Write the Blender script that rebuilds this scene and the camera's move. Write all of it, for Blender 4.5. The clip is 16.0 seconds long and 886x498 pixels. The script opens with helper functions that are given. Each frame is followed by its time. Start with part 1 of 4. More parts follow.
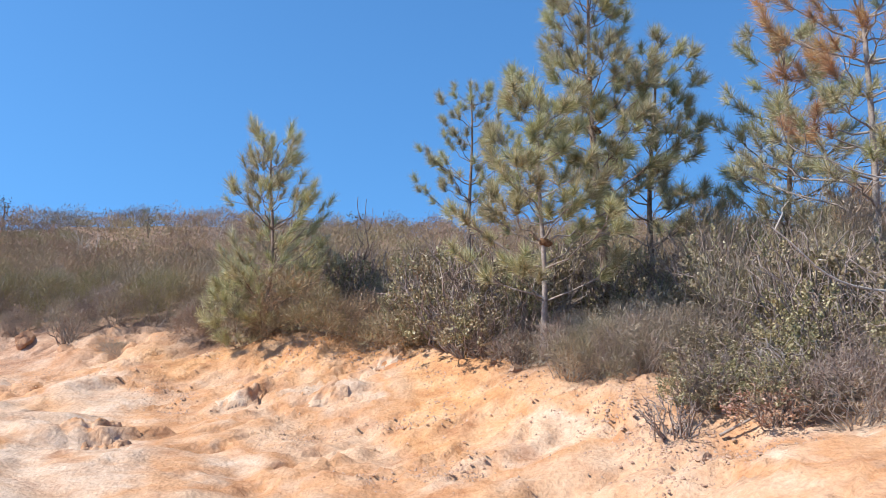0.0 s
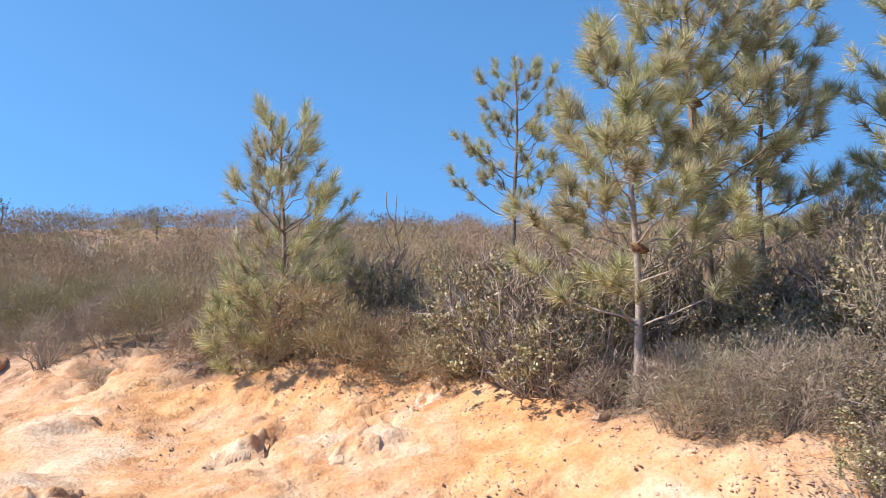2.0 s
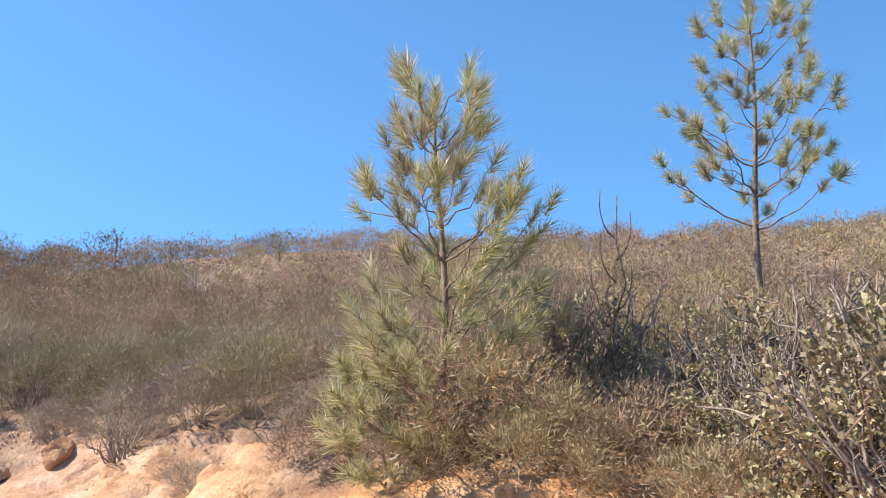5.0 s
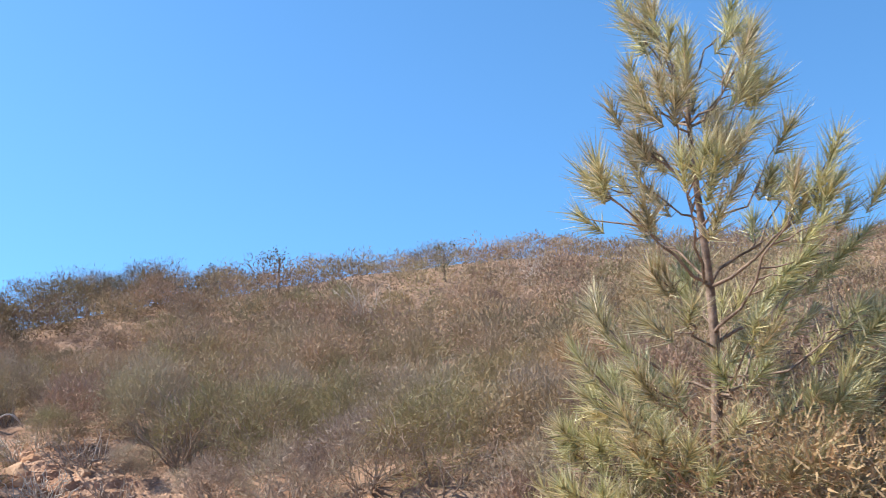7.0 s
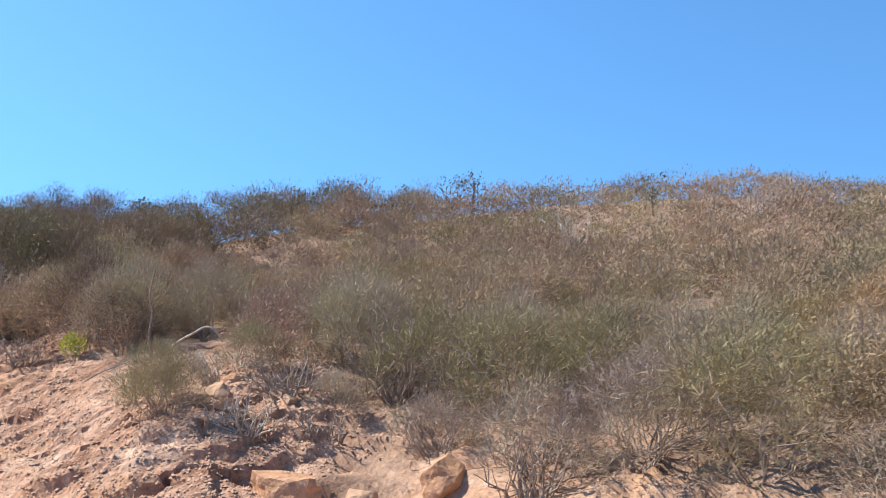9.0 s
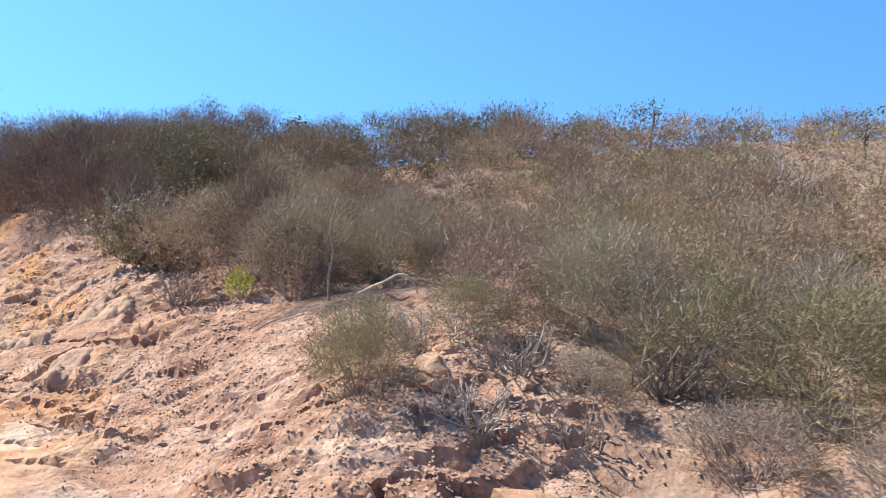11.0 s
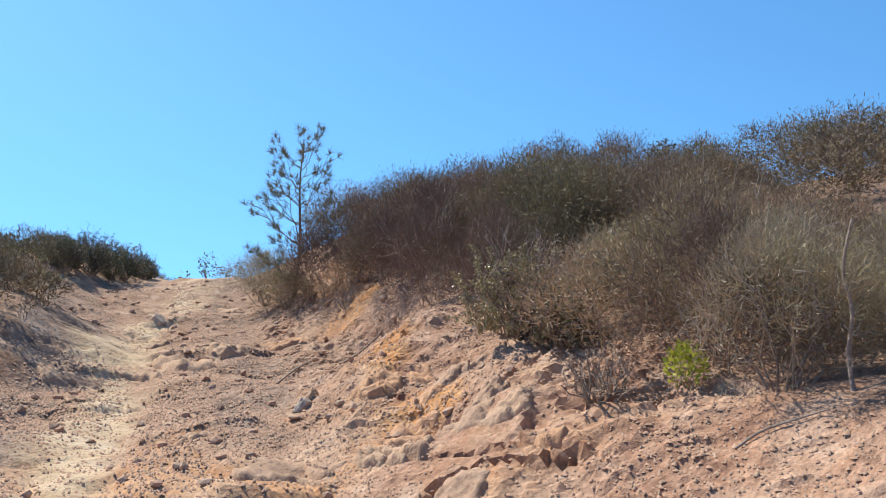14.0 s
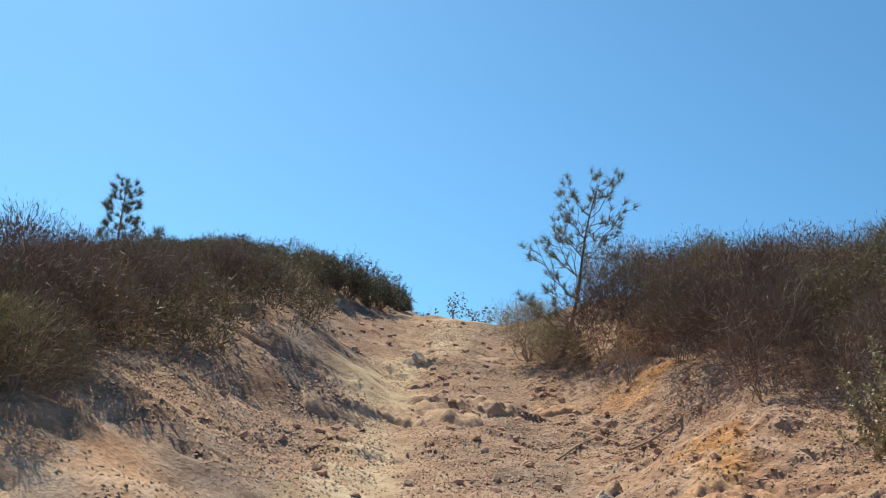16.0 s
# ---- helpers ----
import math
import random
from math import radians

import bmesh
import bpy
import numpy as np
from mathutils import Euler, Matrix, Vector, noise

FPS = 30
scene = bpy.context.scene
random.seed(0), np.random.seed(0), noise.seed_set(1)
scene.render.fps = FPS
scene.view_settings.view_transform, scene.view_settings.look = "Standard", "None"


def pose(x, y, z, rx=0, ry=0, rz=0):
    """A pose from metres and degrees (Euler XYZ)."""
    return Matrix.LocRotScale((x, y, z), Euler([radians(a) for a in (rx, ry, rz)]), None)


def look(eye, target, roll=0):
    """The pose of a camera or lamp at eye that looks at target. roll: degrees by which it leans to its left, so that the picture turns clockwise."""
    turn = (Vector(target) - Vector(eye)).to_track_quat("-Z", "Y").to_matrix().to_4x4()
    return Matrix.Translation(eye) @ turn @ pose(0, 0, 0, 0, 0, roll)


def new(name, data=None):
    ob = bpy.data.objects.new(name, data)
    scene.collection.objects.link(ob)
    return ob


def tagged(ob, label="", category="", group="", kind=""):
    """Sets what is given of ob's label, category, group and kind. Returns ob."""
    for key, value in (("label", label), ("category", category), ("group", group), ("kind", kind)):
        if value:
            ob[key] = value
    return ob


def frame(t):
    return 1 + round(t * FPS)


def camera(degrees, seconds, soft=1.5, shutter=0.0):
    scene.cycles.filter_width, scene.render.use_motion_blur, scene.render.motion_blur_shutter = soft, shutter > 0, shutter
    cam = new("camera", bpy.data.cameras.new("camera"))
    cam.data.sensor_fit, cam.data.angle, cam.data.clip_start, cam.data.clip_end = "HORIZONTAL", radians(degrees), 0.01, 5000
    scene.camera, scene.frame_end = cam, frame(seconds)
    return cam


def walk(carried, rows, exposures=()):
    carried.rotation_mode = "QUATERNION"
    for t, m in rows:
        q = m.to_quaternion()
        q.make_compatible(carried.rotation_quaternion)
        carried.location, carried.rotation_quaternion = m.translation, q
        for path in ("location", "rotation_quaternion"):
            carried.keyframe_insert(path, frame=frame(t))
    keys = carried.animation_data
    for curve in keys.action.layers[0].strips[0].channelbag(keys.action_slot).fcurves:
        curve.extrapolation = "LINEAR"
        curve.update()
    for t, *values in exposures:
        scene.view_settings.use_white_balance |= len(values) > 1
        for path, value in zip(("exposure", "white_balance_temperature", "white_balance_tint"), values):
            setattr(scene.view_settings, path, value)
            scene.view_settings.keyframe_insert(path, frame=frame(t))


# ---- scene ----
cam = camera(54.3, 16.0, soft=0.95, shutter=0.18)
PATH = (  # seconds, eye x y z, yaw to the left, pitch, roll
    (0, 0.000, -0.000, 1.800, 0.03, 2.16, 1.65),
    (0.5, -0.080, 0.507, 1.844, -0.06, 2.19, 1.63),
    (1, -0.117, 1.018, 1.887, -0.01, 2.15, 1.39),
    (1.5, -0.175, 1.575, 1.933, 0.43, 2.11, 1.22),
    (2, -0.342, 2.255, 1.969, 1.33, 2.00, 1.28),
    (2.5, -0.489, 3.013, 1.992, 3.06, 2.11, 0.65),
    (3, -0.608, 3.808, 2.052, 5.30, 2.31, 0.02),
    (3.5, -0.756, 4.345, 2.054, 6.78, 2.92, 0.12),
    (3.7, -0.811, 4.601, 2.120, 7.35, 2.67, 0.01),
    (5.8, -1.670, 6.739, 2.336, 13.03, 3.07, -1.78),
    (6, -1.711, 6.941, 2.389, 14.46, 2.89, -2.26),
    (6.5, -1.954, 7.322, 2.440, 17.00, 3.14, -2.82),
    (7, -2.243, 7.722, 2.462, 19.85, 3.54, -2.64),
    (7.5, -2.574, 8.025, 2.452, 22.65, 3.85, -1.91),
    (8, -2.892, 8.254, 2.396, 25.59, 3.52, -1.08),
    (8.5, -3.201, 8.520, 2.350, 28.55, 1.96, -0.15),
    (9, -3.683, 8.970, 2.293, 31.09, -0.33, 0.50),
    (9.2, -3.853, 9.089, 2.315, 31.92, -1.35, 0.61),
    (11.3, -5.942, 10.210, 2.283, 40.84, -5.51, 2.84),
    (11.5, -6.184, 10.389, 2.234, 42.46, -5.46, 2.73),
    (12, -6.769, 10.735, 2.169, 47.11, -5.03, 1.30),
    (12.5, -7.378, 10.944, 2.132, 52.52, -3.39, -1.54),
    (13, -7.950, 11.135, 2.104, 56.91, -2.00, -3.75),
    (13.5, -8.099, 11.117, 2.119, 58.60, -1.92, -4.26),
    (14, -8.272, 11.092, 2.150, 59.83, -1.99, -3.51),
    (14.5, -8.694, 11.001, 2.187, 62.68, -0.97, -1.27),
    (15, -9.309, 10.892, 2.087, 67.28, 1.01, 1.28),
    (15.5, -9.724, 10.904, 2.100, 71.97, 1.55, 3.56),
    (16, -9.995, 10.890, 2.093, 74.77, 1.63, 4.64),
)


def aim(x, y, z, yaw, pitch, roll):
    a, p = radians(yaw), radians(pitch)
    return look((x, y, z), (x - math.sin(a) * math.cos(p), y + math.cos(a) * math.cos(p), z + math.sin(p)), roll)


walk(cam, [(row[0], aim(*row[1:])) for row in PATH], exposures=((0, 0.5, 6150, 10), (0.8, 0.54, 6350, 10), (3.5, 0.84, 6600, 10), (7, 0.82, 6550, 10), (9, 0.76, 6450, 10), (11.5, 0.8, 6250, 9), (13.2, 0.46, 6300, 7), (14.4, 0.4, 6450, 5), (16, 0.12, 6850, 1)))

# ---- sky and sun ----
SUN_LEFT, SUN_UP = 104.0, 47.0  # degrees to the left of +y, degrees above the horizon
world = bpy.data.worlds.new("world")
scene.world = world
world.use_nodes = True
wt = world.node_tree
sky = wt.nodes.new("ShaderNodeTexSky")
sky.sky_type = "NISHITA"
sky.sun_disc = False
sky.sun_elevation = radians(SUN_UP)
sky.sun_rotation = radians(-SUN_LEFT)
sky.altitude = 900
sky.air_density, sky.dust_density, sky.ozone_density = 1.0, 0.7, 3.0
deep = wt.nodes.new("ShaderNodeMix")
deep.data_type, deep.blend_type = "RGBA", "MULTIPLY"
deep.inputs[0].default_value = 1.0
deep.inputs[7].default_value = (0.55, 0.89, 1.06, 1)
# a clear dry sky keeps its blue almost down to the hills
way_in, lift, lifted = wt.nodes.new("ShaderNodeTexCoord"), wt.nodes.new("ShaderNodeVectorMath"), wt.nodes.new("ShaderNodeVectorMath")
lift.operation, lifted.operation = "MULTIPLY_ADD", "NORMALIZE"
lift.inputs[1].default_value, lift.inputs[2].default_value = (1, 1, 0.75), (0, 0, 0.26)
wt.links.new(way_in.outputs["Generated"], lift.inputs[0])
wt.links.new(lift.outputs[0], lifted.inputs[0])
wt.links.new(lifted.outputs[0], sky.inputs["Vector"])
wt.links.new(sky.outputs[0], deep.inputs[6])
wt.links.new(deep.outputs[2], wt.nodes["Background"].inputs[0])
wt.nodes["Background"].inputs[1].default_value = 0.14
sun_data = bpy.data.lights.new("sun", "SUN")
sun_data.energy, sun_data.angle, sun_data.color = 4.9, radians(0.53), (1.0, 0.93, 0.82)
sun = new("sun", sun_data)
_a, _e = radians(SUN_LEFT), radians(SUN_UP)
sun.matrix_world = look((-math.sin(_a) * math.cos(_e) * 50, math.cos(_a) * math.cos(_e) * 50, math.sin(_e) * 50), (0, 0, 0))


# ---- materials ----
def material(name, rough=0.9, spec=0.2):
    m = bpy.data.materials.new(name)
    m.use_nodes = True
    b = m.node_tree.nodes["Principled BSDF"]
    b.inputs["Roughness"].default_value = rough
    b.inputs["Specular IOR Level"].default_value = spec
    return m, m.node_tree, b


def nz(nt, scale, detail=4.0, rough=0.55, vec=None):
    n = nt.nodes.new("ShaderNodeTexNoise")
    n.inputs["Scale"].default_value, n.inputs["Detail"].default_value, n.inputs["Roughness"].default_value = scale, detail, rough
    if vec:
        nt.links.new(vec, n.inputs["Vector"])
    return n.outputs["Fac"]


def ramp(nt, fac, stops):
    r = nt.nodes.new("ShaderNodeValToRGB")
    while len(r.color_ramp.elements) < len(stops):
        r.color_ramp.elements.new(0.5)
    for e, (p, c) in zip(r.color_ramp.elements, stops):
        e.position, e.color = p, (*c, 1)
    nt.links.new(fac, r.inputs[0])
    return r.outputs[0]


def mix(nt, fac, a, b, kind="MIX"):
    n = nt.nodes.new("ShaderNodeMix")
    n.data_type, n.blend_type = "RGBA", kind
    for value, socket in ((fac, n.inputs[0]), (a, n.inputs[6]), (b, n.inputs[7])):
        if isinstance(value, (int, float)):
            socket.default_value = value
        elif isinstance(value, tuple):
            socket.default_value = (*value, 1)
        else:
            nt.links.new(value, socket)
    return n.outputs[2]


def bump(nt, b, heights):
    last = None
    for h, strength, dist in heights:
        n = nt.nodes.new("ShaderNodeBump")
        n.inputs["Strength"].default_value, n.inputs["Distance"].default_value = strength, dist
        nt.links.new(h, n.inputs["Height"])
        if last:
            nt.links.new(last, n.inputs["Normal"])
        last = n.outputs[0]
    nt.links.new(last, b.inputs["Normal"])


def coords(nt):
    return nt.nodes.new("ShaderNodeTexCoord").outputs["Object"]


def soil_material():
    m, nt, b = material("soil", 0.95, 0.1)
    v = coords(nt)
    big, mid, fine = nz(nt, 0.35, 5, 0.6, v), nz(nt, 2.2, 6, 0.65, v), nz(nt, 28, 5, 0.7, v)
    sand = ramp(nt, big, [(0.34, (0.58, 0.33, 0.175)), (0.44, (0.63, 0.435, 0.30)), (0.51, (0.58, 0.325, 0.175)), (0.58, (0.66, 0.50, 0.38)), (0.68, (0.60, 0.37, 0.22))])
    sand = mix(nt, 0.7, sand, ramp(nt, mid, [(0.32, (0.66, 0.48, 0.38)), (0.42, (0.90, 0.80, 0.72)), (0.55, (0.98, 0.96, 0.93)), (0.65, (1.0, 1.0, 1.0))]), "MULTIPLY")
    litter = ramp(nt, mid, [(0.3, (0.21, 0.14, 0.105)), (0.55, (0.35, 0.24, 0.175)), (0.75, (0.48, 0.35, 0.27))])
    att, red, dry, warm, worn, shale = [nt.nodes.new("ShaderNodeAttribute") for _ in range(6)]
    att.attribute_name, red.attribute_name, dry.attribute_name, warm.attribute_name = "litter", "clay", "dust", "ochre"
    worn.attribute_name, shale.attribute_name = "worn", "shale"
    orange = ramp(nt, mid, [(0.34, (0.42, 0.19, 0.08)), (0.46, (0.57, 0.285, 0.12)), (0.56, (0.63, 0.35, 0.165)), (0.66, (0.65, 0.43, 0.26))])
    col = mix(nt, dry.outputs["Fac"], sand, ramp(nt, mid, [(0.33, (0.30, 0.19, 0.13)), (0.48, (0.43, 0.29, 0.205)), (0.64, (0.56, 0.40, 0.295))]))
    col = mix(nt, red.outputs["Fac"], col, ramp(nt, mid, [(0.34, (0.26, 0.155, 0.115)), (0.45, (0.39, 0.235, 0.165)), (0.54, (0.47, 0.305, 0.22)), (0.66, (0.54, 0.385, 0.295))]))
    col = mix(nt, shale.outputs["Fac"], col, ramp(nt, mid, [(0.34, (0.20, 0.145, 0.115)), (0.48, (0.31, 0.225, 0.175)), (0.64, (0.43, 0.325, 0.255))]))
    col = mix(nt, warm.outputs["Fac"], col, orange)
    col = mix(nt, att.outputs["Fac"], col, litter)
    # a crust of broken crumbs, each with its own tone
    lie = nt.nodes.new("ShaderNodeMapping")
    lie.inputs["Rotation"].default_value, lie.inputs["Scale"].default_value = (0, 0, radians(-37)), (1.3, 4.2, 4.2)
    nt.links.new(v, lie.inputs["Vector"])
    beds = nz(nt, 1.3, 6, 0.7, lie.outputs[0])
    col = mix(nt, 0.5, col, ramp(nt, beds, [(0.34, (0.62, 0.50, 0.42)), (0.43, (0.92, 0.86, 0.80)), (0.55, (1.0, 1.0, 1.0)), (0.66, (1.06, 1.04, 1.0))]), "MULTIPLY")
    crumbs = []
    for scale in (9.0, 24.0):
        c = nt.nodes.new("ShaderNodeTexVoronoi")
        c.inputs["Scale"].default_value = scale
        nt.links.new(v, c.inputs["Vector"])
        grey = nt.nodes.new("ShaderNodeSeparateColor")
        nt.links.new(c.outputs["Color"], grey.inputs[0])
        crumbs.append((grey.outputs[0], c.outputs["Distance"]))
    broken = nt.nodes.new("ShaderNodeMath")
    broken.operation = "MAXIMUM"
    nt.links.new(red.outputs["Fac"], broken.inputs[0])
    nt.links.new(dry.outputs["Fac"], broken.inputs[1])
    tone = mix(nt, 0.5, ramp(nt, crumbs[0][0], [(0.0, (0.76, 0.72, 0.70)), (1.0, (1.2, 1.18, 1.16))]), ramp(nt, crumbs[1][0], [(0.0, (0.66, 0.62, 0.60)), (1.0, (1.3, 1.28, 1.25))]))
    col = mix(nt, broken.outputs[0], col, mix(nt, 1.0, col, tone, "MULTIPLY"))
    col = mix(nt, 0.6, col, ramp(nt, fine, [(0.3, (0.55, 0.53, 0.5)), (0.6, (1, 1, 1))]), "MULTIPLY")
    polished = nt.nodes.new("ShaderNodeMath")
    polished.operation = "MULTIPLY"
    polished.inputs[1].default_value = 0.85
    nt.links.new(worn.outputs["Fac"], polished.inputs[0])
    col = mix(nt, polished.outputs[0], col, ramp(nt, mid, [(0.34, (0.46, 0.325, 0.205)), (0.5, (0.58, 0.43, 0.28)), (0.66, (0.64, 0.50, 0.345))]))
    nt.links.new(col, b.inputs["Base Color"])
    vor = nt.nodes.new("ShaderNodeTexVoronoi")
    vor.inputs["Scale"].default_value = 16
    nt.links.new(v, vor.inputs["Vector"])
    bump(nt, b, [(mid, 0.6, 0.04), (beds, 0.4, 0.018), (nz(nt, 7.0, 6, 0.7, v), 0.5, 0.022), (vor.outputs["Distance"], 0.2, 0.02), (crumbs[1][1], 0.3, 0.016), (fine, 0.7, 0.012)])
    return m


def leaf_material(name, colors, patch=1.1, rough=0.65, glow=0.0, tones=()):
    """Foliage: one tone for each blade or leaf, and a slower drift from plant to plant."""
    m, nt, b = material(name, rough, 0.25)
    geo = nt.nodes.new("ShaderNodeNewGeometry")
    n = len(colors)
    col = ramp(nt, geo.outputs["Random Per Island"], [(i / n, c) for i, c in enumerate(colors)])
    pos = nz(nt, patch, 3, 0.6, geo.outputs["Position"])
    col = mix(nt, 1.0, col, ramp(nt, pos, [(0.32, (0.70, 0.66, 0.68)), (0.45, (1.0, 0.94, 0.92)), (0.56, (0.95, 1.0, 0.85)), (0.7, (1.2, 1.09, 0.92))]), "MULTIPLY")
    if tones:
        att = nt.nodes.new("ShaderNodeAttribute")
        att.attribute_name = "tone"
        col = mix(nt, 1.0, col, ramp(nt, att.outputs["Fac"], [(k / (len(tones) - 1), c) for k, c in enumerate(tones)]), "MULTIPLY")
    nt.links.new(col, b.inputs["Base Color"])
    if glow:
        tr = nt.nodes.new("ShaderNodeBsdfTranslucent")
        nt.links.new(col, tr.inputs[0])
        mx = nt.nodes.new("ShaderNodeMixShader")
        mx.inputs[0].default_value = glow
        nt.links.new(b.outputs[0], mx.inputs[1])
        nt.links.new(tr.outputs[0], mx.inputs[2])
        nt.links.new(mx.outputs[0], nt.nodes["Material Output"].inputs[0])
    return m


def wood_material(name, dark, light, scale=14.0):
    m, nt, b = material(name, 0.9, 0.15)
    v = coords(nt)
    a, f = nz(nt, scale, 5, 0.7, v), nz(nt, scale * 6, 4, 0.6, v)
    nt.links.new(mix(nt, 0.5, ramp(nt, a, [(0.35, dark), (0.65, light)]), ramp(nt, f, [(0.3, (0.6, 0.6, 0.6)), (0.7, (1, 1, 1))]), "MULTIPLY"), b.inputs["Base Color"])
    bump(nt, b, [(a, 0.8, 0.01), (f, 0.6, 0.004)])
    return m


def rock_material(name, lo, hi):
    m, nt, b = material(name, 0.9, 0.15)
    v = coords(nt)
    a, f = nz(nt, 3.0, 6, 0.65, v), nz(nt, 30, 5, 0.7, v)
    rnd = nt.nodes.new("ShaderNodeNewGeometry").outputs["Random Per Island"]
    col = mix(nt, 0.5, ramp(nt, a, [(0.3, lo), (0.65, hi)]), ramp(nt, rnd, [(0.0, lo), (1.0, hi)]))
    col = mix(nt, 0.6, col, ramp(nt, f, [(0.3, (0.55, 0.53, 0.52)), (0.6, (1, 1, 1))]), "MULTIPLY")
    nt.links.new(col, b.inputs["Base Color"])
    bump(nt, b, [(a, 0.8, 0.05), (f, 0.7, 0.012)])
    return m


def pebble_material(name, lo, hi):
    m, nt, b = material(name, 0.92, 0.1)
    rnd = nt.nodes.new("ShaderNodeNewGeometry").outputs["Random Per Island"]
    own = nt.nodes.new("ShaderNodeObjectInfo").outputs["Random"]
    col = mix(nt, 0.5, ramp(nt, rnd, [(0.0, lo), (1.0, hi)]), ramp(nt, own, [(0.0, lo), (1.0, hi)]))
    col = mix(nt, 0.5, col, ramp(nt, nz(nt, 40, 3, 0.6, nt.nodes.new("ShaderNodeNewGeometry").outputs["Position"]), [(0.3, (0.6, 0.57, 0.54)), (0.6, (1, 1, 1))]), "MULTIPLY")
    nt.links.new(col, b.inputs["Base Color"])
    return m


SOIL = soil_material()
PEBBLES = [pebble_material("sandstone_pebble", (0.42, 0.26, 0.18), (0.58, 0.40, 0.29)), pebble_material("red_pebble", (0.36, 0.21, 0.145), (0.54, 0.35, 0.25)),
           pebble_material("grey_pebble", (0.31, 0.21, 0.15), (0.47, 0.335, 0.25))]
TWIGS = [(0.26, 0.215, 0.15), (0.44, 0.36, 0.285), (0.35, 0.28, 0.215), (0.31, 0.26, 0.175), (0.38, 0.305, 0.235), (0.28, 0.23, 0.16), (0.41, 0.335, 0.26), (0.35, 0.275, 0.225), (0.34, 0.29, 0.195)]
KINDS = [(0.74, 0.64, 0.68), (1.05, 0.94, 0.88), (0.84, 0.84, 0.70), (1.16, 0.98, 0.86), (0.95, 0.82, 0.84), (0.62, 0.60, 0.56), (1.06, 1.0, 0.80)]
CHAMISE = leaf_material("chamise_foliage", TWIGS, 0.6, glow=0.2)
BRUSH = leaf_material("mixed_brush", TWIGS, 0.35, glow=0.2, tones=KINDS)
BANK_BRUSH = leaf_material("bank_brush", [(0.17, 0.155, 0.105), (0.21, 0.19, 0.125), (0.27, 0.235, 0.165), (0.145, 0.13, 0.09)], 0.35, glow=0.15, tones=KINDS)
# reddish-brown brush, its backlit shade put into the colour by darker tones
BACKLIT_BRUSH = leaf_material("backlit_brush", [(0.16, 0.125, 0.095), (0.25, 0.19, 0.145), (0.22, 0.175, 0.13), (0.32, 0.25, 0.205), (0.24, 0.185, 0.145), (0.20, 0.165, 0.115)], 0.35, glow=0.15, tones=KINDS)
DRY = leaf_material("dry_brush", [(0.33, 0.265, 0.215), (0.25, 0.195, 0.16), (0.44, 0.365, 0.30), (0.30, 0.245, 0.205)], 1.2, glow=0.15)
GREEN = leaf_material("green_brush", [(0.19, 0.17, 0.095), (0.26, 0.225, 0.125), (0.35, 0.29, 0.175), (0.20, 0.17, 0.11), (0.30, 0.24, 0.16)], 1.2, glow=0.2)
DARK_GREEN = leaf_material("dark_green_leaf", [(0.11, 0.11, 0.075), (0.15, 0.145, 0.10), (0.21, 0.195, 0.14), (0.13, 0.125, 0.09)], 1.2, glow=0.1)
# grey-green leaves; the palest tones paint in the shine of sunlit ones
MANZANITA = leaf_material("manzanita_leaf", [(0.16, 0.145, 0.078), (0.30, 0.26, 0.145), (0.46, 0.39, 0.245), (0.21, 0.18, 0.108), (0.60, 0.51, 0.355), (0.32, 0.265, 0.168)], 1.5, 0.4, glow=0.15)
# the palest needle tones are painted highlights, standing in for sun glints
NEEDLE = leaf_material("pine_needle", [(0.20, 0.195, 0.105), (0.40, 0.375, 0.195), (0.64, 0.585, 0.37), (0.30, 0.29, 0.155), (0.88, 0.80, 0.60), (0.38, 0.36, 0.19)], 1.3, 0.35, glow=0.3)
DEAD_NEEDLE = leaf_material("dead_pine_needle", [(0.56, 0.33, 0.18), (0.63, 0.43, 0.25), (0.46, 0.28, 0.17)], 1.5, 0.6, glow=0.25)
RED_LEAF = leaf_material("red_brown_leaf", [(0.40, 0.20, 0.14), (0.52, 0.32, 0.24), (0.33, 0.17, 0.12), (0.60, 0.42, 0.34)], 2.0, 0.5, glow=0.2)
YELLOW_LEAF = leaf_material("yellow_green_leaf", [(0.42, 0.46, 0.06), (0.55, 0.55, 0.10), (0.34, 0.40, 0.06)], 2.0, 0.5, glow=0.3)
BARK = wood_material("pine_bark", (0.14, 0.095, 0.07), (0.38, 0.28, 0.215))
TWIG = wood_material("grey_twig", (0.24, 0.185, 0.15), (0.46, 0.375, 0.31), 20)
PALE_BARK = wood_material("pale_bark", (0.24, 0.19, 0.16), (0.50, 0.42, 0.36), 18)
DEAD_WOOD = wood_material("bleached_wood", (0.42, 0.355, 0.30), (0.66, 0.585, 0.51), 20)
RED_TWIG = wood_material("manzanita_stem", (0.18, 0.125, 0.10), (0.48, 0.39, 0.335), 20)
ROCK = rock_material("sandstone", (0.40, 0.25, 0.16), (0.57, 0.395, 0.275))
ORANGE_ROCK = rock_material("orange_sandstone", (0.45, 0.24, 0.13), (0.61, 0.38, 0.24))
GREY_ROCK = rock_material("grey_stone", (0.46, 0.36, 0.28), (0.66, 0.53, 0.43))
BROWN_ROCK = rock_material("brown_stone", (0.36, 0.225, 0.15), (0.51, 0.345, 0.24))
GREY_NEEDLE = leaf_material("grey_pine_needle", [(0.11, 0.105, 0.075), (0.17, 0.16, 0.115), (0.23, 0.21, 0.155)], 1.3, 0.4, glow=0.2)
CONE = wood_material("pine_cone", (0.12, 0.06, 0.03), (0.30, 0.17, 0.09), 30)

